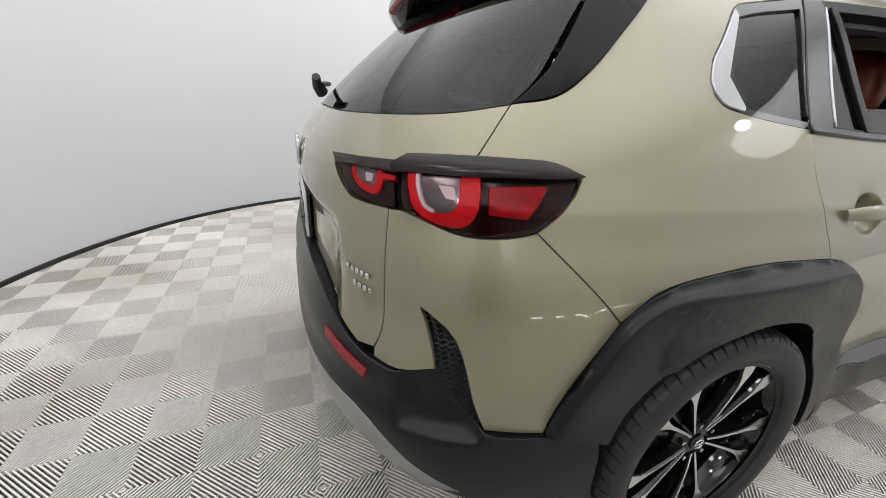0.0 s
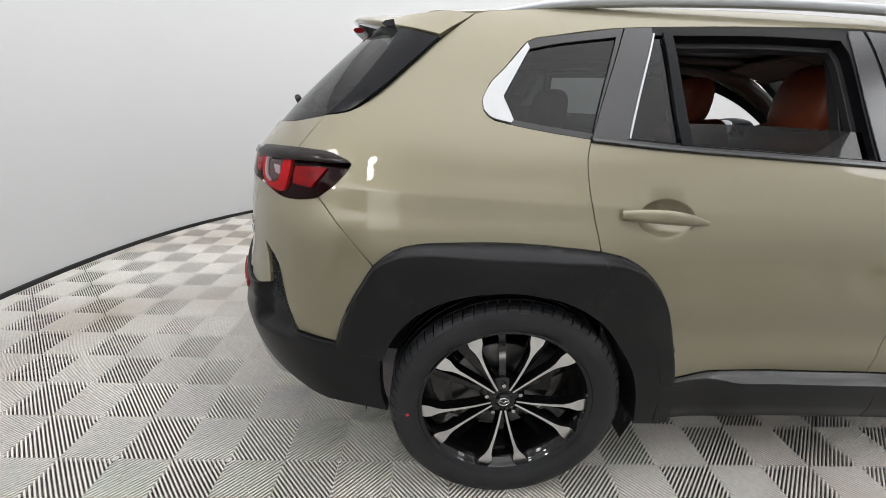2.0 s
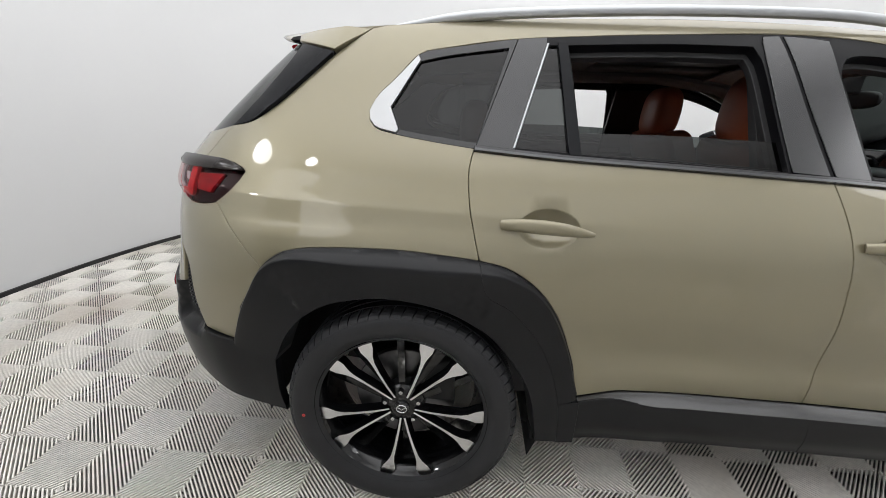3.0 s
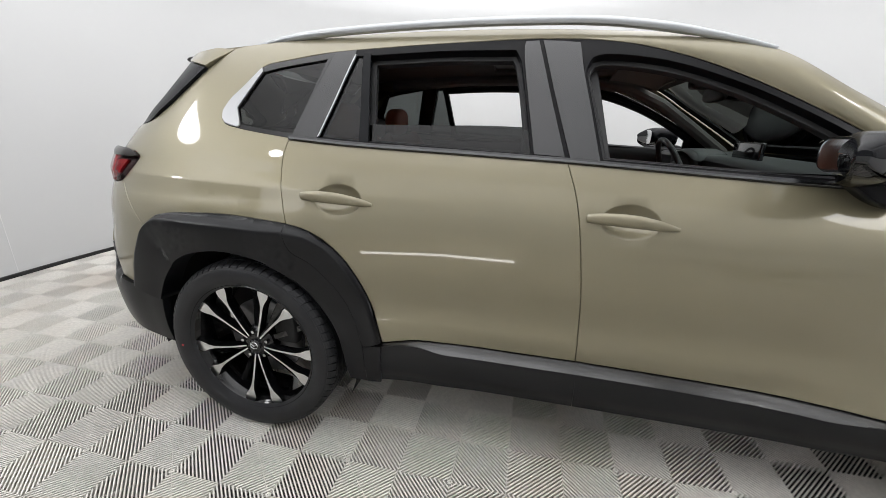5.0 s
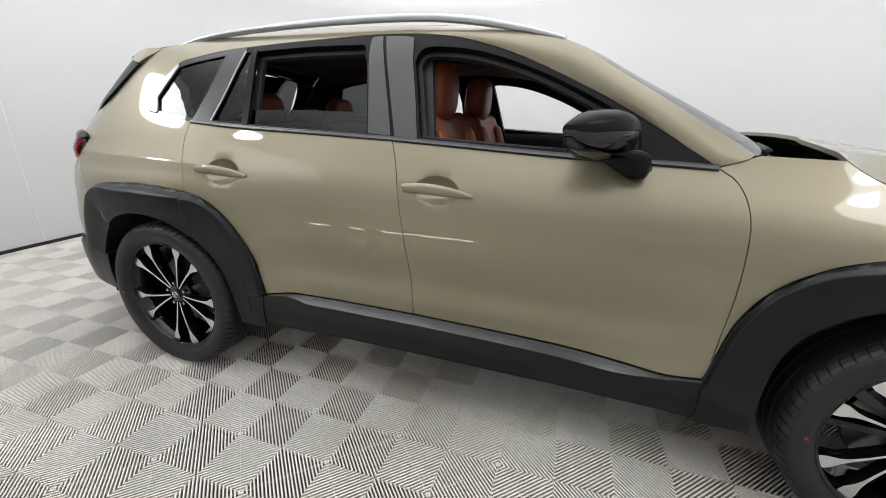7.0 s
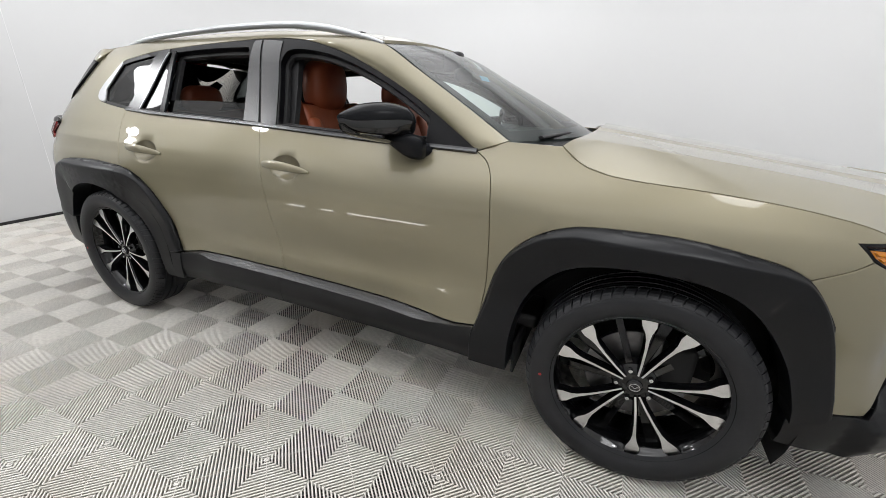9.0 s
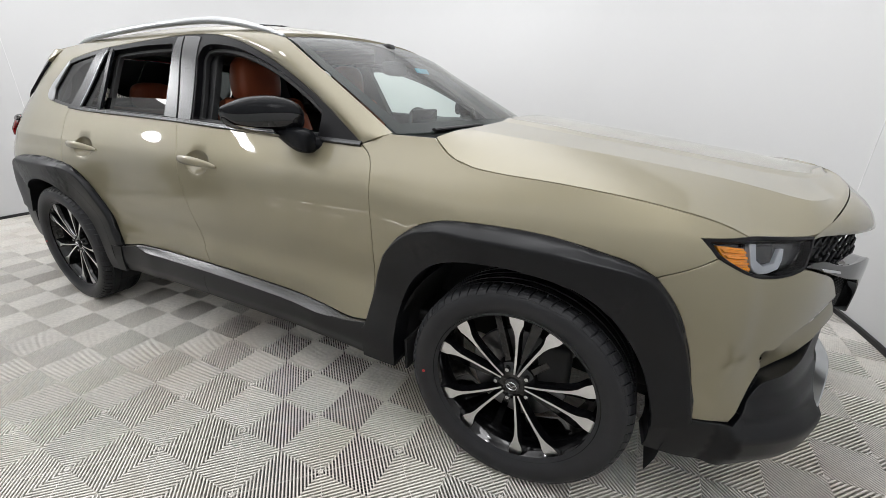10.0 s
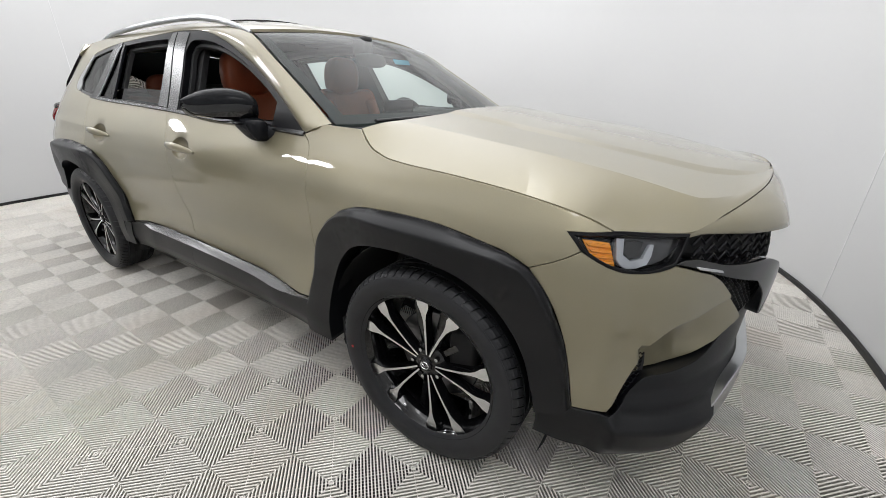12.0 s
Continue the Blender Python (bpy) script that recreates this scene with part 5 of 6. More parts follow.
def wheel(name, at, turn):
    """A wheel with its outer face towards -y."""
    w = new(name)
    w.parent = car
    tagged(w, "tyre on a black alloy wheel with machined forked spokes")
    prof = [(0.262, -0.085), (0.277, -0.096), (0.288, -0.104), (0.300, -0.1085), (0.318, -0.1100), (0.334, -0.108), (0.343, -0.1035), (0.3495, -0.096), (0.3545, -0.083), (0.3555, -0.068)]
    for y in (-0.062, -0.024, 0.018, 0.056):
        prof += [(0.3635, y - 0.004), (0.356, y - 0.003), (0.356, y + 0.003), (0.3640, y + 0.004)]
    prof += [(0.3555, 0.068), (0.3545, 0.083), (0.3495, 0.096), (0.334, 0.108), (0.30, 0.108), (0.27, 0.098), (0.262, 0.085)]
    part("tyre", lathe(prof, 96), TYRE, w, "black low-profile tyre", 28)
    # tread blocks over both shoulders
    for sgn in (-1, 1):
        verts, faces = [], []
        for k in range(68):
            ring_at = []
            for y, r in ((0.064, 0.3640), (0.078, 0.3625), (0.090, 0.3580), (0.098, 0.3520), (0.1045, 0.3440)):
                for lift in (0.0, -0.010):
                    for e in (-1, 1):
                        a = 2 * math.pi * (k + 0.42 * e) / 68 + (y - 0.064) * 0.9 * sgn
                        ring_at.append(((r + lift) * math.sin(a), sgn * (y + lift * 0.35), (r + lift) * math.cos(a)))
            b = len(verts)
            verts += ring_at
            for i in range(4):
                p, q = b + 4 * i, b + 4 * i + 4
                faces += [(p, p + 1, q + 1, q), (p, q, q + 2, p + 2), (p + 1, p + 3, q + 3, q + 1)]
            faces += [(b, b + 2, b + 3, b + 1), (b + 16, b + 17, b + 19, b + 18)]
        tagged(mesh_thing("tread", verts, faces, TYRE, w, smooth=False), "black tread blocks along the tyre's shoulder", "", "", "stuff")
    rim = new("rim")
    rim.parent = w
    tagged(rim, "gloss black alloy rim with machined silver faces")
    part("rim_barrel", lathe([(0.272, -0.096), (0.279, -0.092), (0.275, -0.080), (0.266, -0.068), (0.254, -0.05), (0.244, -0.01), (0.232, 0.06), (0.24, 0.09), (0.262, 0.094)], 72), RIM_BLACK, rim)
    part("wheel_hub", lathe([(0.001, -0.058), (0.034, -0.058), (0.046, -0.056), (0.060, -0.050), (0.072, -0.040), (0.074, 0.0)], 40), RIM_BLACK, rim)
    for k in range(5):
        a = math.pi + turn + 2 * math.pi * k / 5
        for sgn in (1, -1):
            part("spoke", turned(spoke(sgn), a), (MACHINED, RIM_BLACK), rim)
        part("spoke_web", web(0.004, 0.020, a, -0.040, -0.014, 0.05, 0.258, 0.02), RIM_BLACK, rim)
        part("spoke_web", web(0.010, 0.012, a + math.pi / 5, -0.036, 0.004, 0.05, 0.250, 0.03), RIM_BLACK, rim)
        b = a + math.pi / 5
        bm = lathe([(0.001, -0.064), (0.007, -0.063), (0.0085, -0.058), (0.0085, -0.042)], 6)
        bmesh.ops.translate(bm, verts=bm.verts, vec=(0.057 * math.sin(b), 0, 0.057 * math.cos(b)))
        part("lug_nut", bm, CHROME, rim)
    part("centre_cap", lathe([(0.001, -0.068), (0.020, -0.0675), (0.0245, -0.064), (0.026, -0.056)], 32), GLOSS, rim)
    ringb = tube([(0.0165 * math.sin(t), -0.0685, 0.0135 * math.cos(t)) for t in np.linspace(0, 2 * math.pi, 25)[:-1]], 0.0018, 6, True, up=(0, 1, 0))
    wing = tube([(-0.014, -0.0685, 0.004), (-0.006, -0.069, 0.002), (0, -0.069, -0.004), (0.006, -0.069, 0.002), (0.014, -0.0685, 0.004)], 0.0016, 6, up=(0, 1, 0))
    part("cap_badge", join(ringb, wing), CHROME, rim)
    part("brake_disc", lathe([(0.06, 0.02), (0.06, 0.012), (0.165, 0.012), (0.168, 0.016), (0.165, 0.036), (0.06, 0.036)], 48), BRAKE, w)
    bm = box(0.115, 0.015, 0.075, 0.10, 0.07, 0.15, 0.015, rot=None)
    part("brake_caliper", bm, DARK, w)
    dot = lathe([(0.001, -0.0014), (0.0052, -0.0012), (0.0056, 0.003)], 16)
    bmesh.ops.translate(dot, verts=dot.verts, vec=(-0.305, -0.1090, -0.02))
    part("paint_dot", dot, RED_MARK, w, "small red paint dot")
    w.matrix_world = at
    return w


HUB = -0.915 + 0.068
for x, steer in ((0.0, 0.0), (2.814, 0.0)):
    wheel("wheel", pose(x, HUB, RADIUS), radians(-4 if x < 1 else -22))
    wheel("wheel", pose(x, -HUB, RADIUS, 0, 0, 180), 0.0)

# wheel wells and underside
for x in (0.0, 2.814):
    for sgn in (1, -1):
        bm = bmesh.new()
        rows = []
        for k in range(25):
            a = radians(-98 + 210 * k / 24)
            r = 0.445
            p = (x + r * math.sin(a), max(0.21, 0.37 + r * math.cos(a)))
            rows.append([bm.verts.new((p[0], sgn * y, p[1])) for y in (-0.905, -0.80, -0.55)])
        for a, b in zip(rows, rows[1:]):
            for k in range(2):
                bm.faces.new((a[k], a[k + 1], b[k + 1], b[k]))
        bm.faces.new([r[2] for r in rows])
        part("wheel_well", bm, DARK, car, "dark wheel-arch liner")
        bm = box(x + (0.425 if x < 1 else -0.42), sgn * -0.79, 0.33, 0.012, 0.20, 0.13, 0.004)
        part("mud_guard", bm, DARK, car)
part("underbody", join(box(1.4, 0, 0.30, 2.0, 1.62, 0.10, 0.02), box(-0.58, 0, 0.44, 0.40, 1.0, 0.16, 0.03), box(3.25, 0, 0.36, 0.40, 1.3, 0.10, 0.03), box(1.4, 0, 0.38, 4.0, 1.0, 0.12, 0.03)), DARK, car, "dark underbody")


# ---- the car: lamps ----
def sub(name, label=""):
    a, b = new(name), new(name)
    for o in (a, b):
        o.parent = car
        if label:
            tagged(o, label)
    return a, b


def loop(*pts):
    return outline(edge(*pts, pts[0])[:-1])


def poly(*pts):
    return outline(*[edge(a, b) for a, b in zip(pts, pts[1:] + pts[:1])])


tail, tail_left = sub("tail_lamp", "smoked red tail lamp with a bright red U-shaped light")
both_tail = dict(parent=tail, parent_left=tail_left)
LAMP_BODY = outline(edge((-0.86, 1.092), (-0.80, 1.100), (-0.70, 1.106), (-0.58, 1.103)), edge(*LAMP_TIP), edge(*LAMP_LOW), edge((-0.85, 1.007), (-0.86, 1.092)))


def swell(d):
    """The outer lamp bulges out of the skin in its middle."""
    return lambda s, z: d + 0.016 * smooth(0.978, 1.03, z) * smooth(-0.525, -0.62, s)


panel("lamp_housing", LAMP_BODY, RED_DARK, off=swell(-0.012), gap=0.003, step=0.02, **both_tail)
panel("lamp_brow", outline(edge((-0.876, 1.079), (-0.848, 1.098), (-0.74, 1.106), (-0.656, 1.107), (-0.582, 1.104), (-0.521, 1.084)), edge((-0.521, 1.084), (-0.568, 1.076), (-0.647, 1.074), (-0.724, 1.072), (-0.789, 1.071), (-0.872, 1.068)), edge((-0.872, 1.068), (-0.876, 1.079))), SMOKE, label="smoked brown brow over the lamp", off=lambda s, z: 0.006 + 0.008 * smooth(1.068, 1.080, z) * smooth(1.112, 1.092, z) + 0.012 * smooth(-0.525, -0.62, s), gap=0.001, step=0.012, **both_tail)
U_OUT = [(-0.837, 1.072), (-0.830, 1.046), (-0.819, 1.013), (-0.792, 0.998), (-0.759, 0.992), (-0.731, 0.994), (-0.714, 1.007), (-0.704, 1.029), (-0.702, 1.055), (-0.707, 1.076)]
U_IN = [(-0.737, 1.076), (-0.735, 1.041), (-0.743, 1.021), (-0.759, 1.011), (-0.784, 1.011), (-0.801, 1.020), (-0.813, 1.047), (-0.820, 1.072)]
panel("light_ring", outline(edge(*U_OUT, step=0.006), edge(U_OUT[-1], U_IN[0]), edge(*U_IN, step=0.006), edge(U_IN[-1], U_OUT[0])), RED, label="bright red U-shaped light", off=swell(-0.002), gap=0, step=0.010, **both_tail)
panel("light_rim", outline(edge((-0.820, 1.072), (-0.813, 1.047), (-0.801, 1.020), (-0.784, 1.011), step=0.006), edge((-0.784, 1.011), (-0.783, 1.014)), edge((-0.783, 1.014), (-0.797, 1.022), (-0.808, 1.048), (-0.815, 1.072), step=0.006), edge((-0.815, 1.072), (-0.820, 1.072))), PLATE, label="pale rim of the light", off=swell(0.0), gap=0, step=0.010, **both_tail)
panel("reverse_lamp", outline(edge(*U_IN, step=0.006), edge(U_IN[-1], U_IN[0])), LAMP_GREY, label="grey reversing lamp", off=swell(-0.006), gap=0.002, step=0.012, **both_tail)
# painted glint: a pale patch on the grey reversing lamp
panel("reverse_glint", poly((-0.775, 1.058), (-0.748, 1.056), (-0.742, 1.036), (-0.760, 1.038)), LAMP_WHITE, off=swell(-0.003), gap=0, step=0.012, **both_tail)
panel("side_marker", poly((-0.688, 1.063), (-0.582, 1.069), (-0.600, 1.039), (-0.622, 1.012), (-0.688, 1.016)), RED_DEEP, label="deep red side lamp", off=swell(-0.004), gap=0.002, step=0.012, **both_tail)
panel("lamp_cover", LAMP_BODY, RED_LENS, label="clear red lamp cover", off=swell(0.004), gap=0.003, step=0.015, thick=0.014, **both_tail)
gate_lamp, gate_lamp_left = sub("tail_lamp", "smaller smoked tail lamp in the tailgate with a red light")
both_gate = dict(parent=gate_lamp, parent_left=gate_lamp_left)
G_BODY = outline(edge(*LAMP_TOP[:3]), edge((-0.882, 1.088), (-0.872, 1.007)), edge((-0.872, 1.007), (-0.94, 1.006), (-1.0, 1.012), (-1.05, 1.042), (-1.09, 1.080)))
panel("lamp_housing", G_BODY, RED_DARK, off=-0.010, gap=0.003, step=0.02, **both_gate)
panel("lamp_brow", outline(edge((-1.09, 1.082), (-0.98, 1.086), (-0.878, 1.090)), edge((-0.878, 1.090), (-0.876, 1.072)), edge((-0.876, 1.072), (-0.92, 1.073), (-1.057, 1.069)), edge((-1.057, 1.069), (-1.09, 1.082))), SMOKE, label="smoked brown brow over the lamp", off=0.008, gap=0, **both_gate)
G_OUT = [(-1.007, 1.074), (-0.993, 1.046), (-0.962, 1.030), (-0.928, 1.026), (-0.911, 1.036), (-0.906, 1.055), (-0.912, 1.074)]
G_IN = [(-0.923, 1.074), (-0.922, 1.049), (-0.935, 1.038), (-0.959, 1.041), (-0.980, 1.050), (-0.994, 1.074)]
panel("light_ring", outline(edge(*G_OUT, step=0.006), edge(G_OUT[-1], G_IN[0]), edge(*G_IN, step=0.006), edge(G_IN[-1], G_OUT[0])), RED, label="bright red U-shaped light", off=-0.005, gap=0, step=0.010, **both_gate)
panel("reverse_lamp", outline(edge(*G_IN, step=0.006), edge(G_IN[-1], G_IN[0])), LAMP_GREY, off=-0.007, gap=0.001, step=0.012, **both_gate)
# the same pale patch as a painted glint on the smaller lamp
panel("reverse_glint", poly((-0.955, 1.064), (-0.932, 1.062), (-0.934, 1.048), (-0.95, 1.048)), LAMP_WHITE, off=-0.004, gap=0, step=0.012, **both_gate)
panel("light_bar", poly((-0.911, 1.068), (-0.877, 1.067), (-0.876, 1.059), (-0.906, 1.057)), RED, off=-0.005, gap=0, **both_gate)
panel("lamp_cover", G_BODY, RED_LENS, label="clear red lamp cover", off=0.002, gap=0.003, step=0.015, thick=0.010, **both_gate)

head, head_left = sub("headlamp", "headlamp with an amber marker and a white light ring")
both_head = dict(parent=head, parent_left=head_left)
HL = outline(edge(*HL_TOP), edge((3.650, 0.931), (3.605, 0.869)), edge(*HL_LOW[::-1]))
panel("lamp_housing", HL, GLOSS, off=-0.028, gap=0, step=0.02, **both_head)
panel("amber_marker", outline(edge((3.318, 0.923), (3.419, 0.919)), edge((3.419, 0.919), (3.432, 0.861)), edge((3.432, 0.861), (3.378, 0.865)), edge((3.378, 0.865), (3.338, 0.890), (3.318, 0.923))), AMBER, label="amber side marker", off=-0.012, gap=0.001, step=0.015, **both_head)
for k in range(4):
    panel("marker_rib", poly((3.328 + 0.008 * k, 0.916 - 0.013 * k), (3.415 + 0.003 * k, 0.912 - 0.013 * k), (3.416 + 0.003 * k, 0.907 - 0.013 * k), (3.334 + 0.008 * k, 0.910 - 0.013 * k)), AMBER, off=-0.007, gap=0, **both_head)
panel("lamp_bowl", loop((3.45, 0.929), (3.55, 0.932), (3.635, 0.927), (3.60, 0.885), (3.54, 0.858), (3.48, 0.853), (3.44, 0.875)), LAMP_GREY, off=-0.024, gap=0, step=0.015, **both_head)
GUIDE = outline(edge((3.462, 0.928), (3.446, 0.880), (3.482, 0.853), (3.535, 0.864), (3.556, 0.912)), edge((3.556, 0.912), (3.546, 0.912)), edge((3.546, 0.912), (3.526, 0.878), (3.496, 0.871), (3.474, 0.888), (3.486, 0.926)), edge((3.486, 0.926), (3.462, 0.928)))
panel("light_guide", GUIDE, LAMP_WHITE, label="white U-shaped light guide", off=-0.013, gap=0, step=0.012, **both_head)
panel("projector", loop((3.490, 0.920), (3.535, 0.920), (3.520, 0.884), (3.496, 0.878), (3.480, 0.892)), SCREEN, off=-0.019, gap=0.001, step=0.012, **both_head)
panel("lamp_surround", ring(HL, outline(edge((3.298, 0.929), (3.44, 0.933), (3.54, 0.931), (3.638, 0.926)), edge((3.638, 0.926), (3.600, 0.868)), edge((3.600, 0.868), (3.535, 0.850), (3.475, 0.851), (3.392, 0.867), (3.340, 0.887), (3.314, 0.902)), edge((3.314, 0.902), (3.298, 0.929)))), FRAME, label="black rim of the lamp", off=0.000, gap=0, step=0.012, thick=0.02, **both_head)
panel("lamp_lens", HL, LENS, label="clear lamp cover", off=-0.002, gap=0.002, step=0.02, thick=0.003, **both_head)

# ---- the car: door handles ----
def handle(s0, s1, z0, z1, door, left):
    mid = []
    for sgn, d in ((1, door), (-1, left)):
        path = []
        for k in range(15):
            t = k / 14
            s, z = s0 + (s1 - s0) * t, z0 + (z1 - z0) * t + 0.004 * math.sin(t * math.pi)
            p = side(s, z) + side_normal(s, z) * (0.004 + 0.024 * math.sin(math.pi * min(1, t * 1.15)) ** 0.7)
            path.append((p.x, p.y * sgn, p.z))
        part("door_handle", tube(path, 0.0195, 14, flat=(0.65, 1.0), taper=lambda t: 0.28 + 0.72 * math.sin(math.pi * min(1.0, 0.12 + t * 0.9)) ** 0.6), PAINT, d, "sand-beige door handle")


handle(0.265, 0.517, 0.985, 0.967, rear_door, rear_door_left)
handle(1.208, 1.463, 0.970, 0.954, front_door, front_door_left)

# ---- the car: mirrors ----
def ball(cx, cy, cz, rx, ry, rz, nx=2.6, shape=None, n=(24, 14)):
    """A squared-off egg."""
    bm = bmesh.new()
    k = lambda v, e: math.copysign(abs(v) ** (2 / e), v)
    rows = []
    for i in range(n[1] + 1):
        b = math.pi * (i / n[1] - 0.5)
        row = []
        for j in range(n[0]):
            a = 2 * math.pi * j / n[0]
            v = Vector((k(math.cos(b), nx) * k(math.cos(a), nx), k(math.cos(b), nx) * k(math.sin(a), nx), k(math.sin(b), nx)))
            if shape:
                v = Vector(shape(v))
            row.append(bm.verts.new((cx + rx * v.x, cy + ry * v.y, cz + rz * v.z)))
        rows.append(row)
    for a, b in zip(rows, rows[1:]):
        for j in range(n[0]):
            bm.faces.new((a[j], a[(j + 1) % n[0]], b[(j + 1) % n[0]], b[j]))
    bmesh.ops.remove_doubles(bm, verts=bm.verts, dist=1e-5)
    return bm


def mirrored(bm, sgn):
    if sgn < 0:
        for v in bm.verts:
            v.co.y *= -1
    return bm


# the mirror's sections from its inner to its outer end: y, rear and front x, low and top z
MIRROR = [(-0.815, 1.835, 1.925, 1.124, 1.196), (-0.822, 1.815, 1.940, 1.117, 1.212), (-0.850, 1.795, 1.947, 1.114, 1.229), (-0.900, 1.775, 1.925, 1.115, 1.238), (-0.950, 1.760, 1.885, 1.120, 1.232), (-0.990, 1.745, 1.830, 1.134, 1.214), (-1.007, 1.738, 1.790, 1.150, 1.202), (-1.015, 1.738, 1.765, 1.170, 1.195)]


def mirror_loft(lo, hi, grow=0.0, n=36):
    """A closed shell between two heights; the heights are shares of each section."""
    ys = [m[0] for m in MIRROR]
    fs = [curve1(ys[::-1], [m[k] for m in MIRROR][::-1]) for k in (1, 2, 3, 4)]
    bm = bmesh.new()
    rings = []
    steps = [ys[0] + (ys[-1] - ys[0]) * (0.5 - 0.5 * math.cos(math.pi * k / 28)) for k in range(29)]
    for y in steps:
        a, b, l, h = (f(y) for f in fs)
        rows = []
        for k in range(n):
            w = 2 * math.pi * k / n
            c, q = math.cos(w), math.sin(w)
            e = lambda v, m: math.copysign(abs(v) ** m, v)
            x = (a + b) / 2 + ((b - a) / 2 + grow) * (e(c, 0.55) if c < 0 else e(c, 0.8))
            z = (l + h) / 2 + ((h - l) / 2 + grow) * e(q, 0.8)
            z = min(max(z, l + (h - l) * lo), l + (h - l) * hi)
            rows.append(bm.verts.new((x, y, z)))
        rings.append(rows)
    for a, b in zip(rings, rings[1:]):
        for k in range(n):
            bm.faces.new((a[k], a[(k + 1) % n], b[(k + 1) % n], b[k]))
    bm.faces.new(rings[0])
    bm.faces.new(rings[-1][::-1])
    return bm


for sgn, door in ((1, front_door), (-1, front_door_left)):
    m = new("wing_mirror")
    m.parent = door
    tagged(m, "black wing mirror with a satin grey cap")
    part("mirror_cap", mirrored(mirror_loft(0.57, 1.1, 0.002), sgn), SATIN, m, "satin dark grey mirror cap", 30)
    part("mirror_shell", mirrored(mirror_loft(0.10, 0.555), sgn), GLOSS, m, "gloss black mirror shell", 30)
    # a slim shelf under the shell, which leads to the foot
    shelf = mirror_loft(-0.02, 0.06, -0.002)
    for v in shelf.verts:
        v.co.z -= 0.006 + 0.012 * smooth(-0.98, -0.86, v.co.y)
    part("mirror_shelf", mirrored(shelf, sgn), GLOSS, m, "black shelf under the mirror", 30)
    line = tube([(1.770 + 0.165 * t - 0.05 * t * t, -0.985 + 0.16 * t, 1.124 - 0.016 * t) for t in np.linspace(0.3, 0.95, 14)], 0.0018, 6)
    part("trim_line", mirrored(line, sgn), CHROME, m, "thin chrome line")
    glass_bm = ball(1.778, -0.905, 1.178, 0.004, 0.088, 0.046, 3.0, lambda v: (v.x - 8 * (-0.04) * v.y, v.y, v.z))
    part("mirror_glass", mirrored(glass_bm, sgn), CHROME, m, "mirror glass")
    foot = ball(1.925, -0.845, 1.088, 0.098, 0.044, 0.046, 3.4, lambda v: (v.x * (0.66 + 0.34 * v.z) - 0.34 * v.z, v.y - 0.25 * v.z, v.z))
    neck = tube([(1.95, -0.835, 1.082), (1.98, -0.79, 1.068)], 0.03, 12)
    part("mirror_foot", mirrored(join(foot, neck), sgn), SATIN, m, "black mirror foot")

# ---- the car: roof rails, aerial, badges, plate, wipers ----
for sgn in (1, -1):
    pts = edge((-0.10, 0.590, 1.500), (0.02, 0.592, 1.522), (0.15, 0.595, 1.540), (0.45, 0.598, 1.557), (0.80, 0.600, 1.566), (1.15, 0.603, 1.562), (1.35, 0.610, 1.543), (1.50, 0.622, 1.516), (1.62, 0.634, 1.488), (1.70, 0.644, 1.464), step=0.05)
    part("roof_rail", tube([(p.x, -p.y * sgn, p.z) for p in pts], 0.0150, 12, flat=(0.8, 1.0), taper=lambda t: 0.5 + 0.5 * min(1, 8 * t, 8 * (1 - t))), SILVER, car, "satin silver roof rail")
for s0, n in ((-1.010, 5), (-0.985, 4)):
    z0 = 0.862 if n == 5 else 0.832
    bits = []
    for k in range(n):
        s = s0 + k * 0.0165
        p = side(s, z0 - k * 0.0006)
        nn = side_normal(s, z0)
        t = Vector((nn.y, -nn.x, 0)).normalized()
        b = box(0, 0, 0, 0.011, 0.003, 0.013 if n == 5 else 0.012, 0.0015, 1, rot=Matrix((t, nn, Vector((0, 0, 1)))).transposed())
        bmesh.ops.translate(b, verts=b.verts, vec=p + nn * 0.003)
        bits.append(b)
    part("trim_badge", join(*bits), CHROME, tailgate, "small chrome lettering bars")
pl = box(rear_x(0.86) + 0.005, 0, 0.855, 0.010, 0.40, 0.15, 0.006)
plate = part("licence_plate", pl, PLATE, tailgate, "white dealer plate in a dark frame")
part("plate_frame", box(rear_x(0.86) + 0.012, 0, 0.855, 0.010, 0.43, 0.18, 0.008), SEAL, tailgate)
for k in range(5):
    part("plate_bar", box(rear_x(0.86) - 0.0015, -0.13 + 0.065 * k, 0.858, 0.003, 0.038, 0.06 if k % 2 else 0.072, 0.001), SCREEN, tailgate)
em = tube([(rear_x(1.03) - 0.006 + 0.0 * t, 0.058 * math.sin(t), 1.03 + 0.046 * math.cos(t)) for t in np.linspace(0, 2 * math.pi, 33)[:-1]], 0.006, 8, True, up=(1, 0, 0))
em2 = tube([(rear_x(1.03) - 0.008, y, 1.03 + z) for y, z in ((-0.05, 0.012), (-0.022, 0.006), (0, -0.016), (0.022, 0.006), (0.05, 0.012))], 0.005, 8, up=(1, 0, 0))
part("round_badge", join(em, em2), CHROME, tailgate, "oval chrome badge")
wp = rear_x(1.2)
part("rear_wiper", join(tube([(wp - 0.03, 0.02, 1.205), (wp - 0.045, 0.0, 1.225), (wp - 0.05, -0.03, 1.25)], 0.018, 10, taper=lambda t: 1.1 - 0.4 * t), tube([(wp - 0.03, 0.0, 1.225), (wp - 0.01, 0.20, 1.232), (wp + 0.03, 0.38, 1.235)], 0.009, 8)), SEAL, tailgate, "black rear wiper")
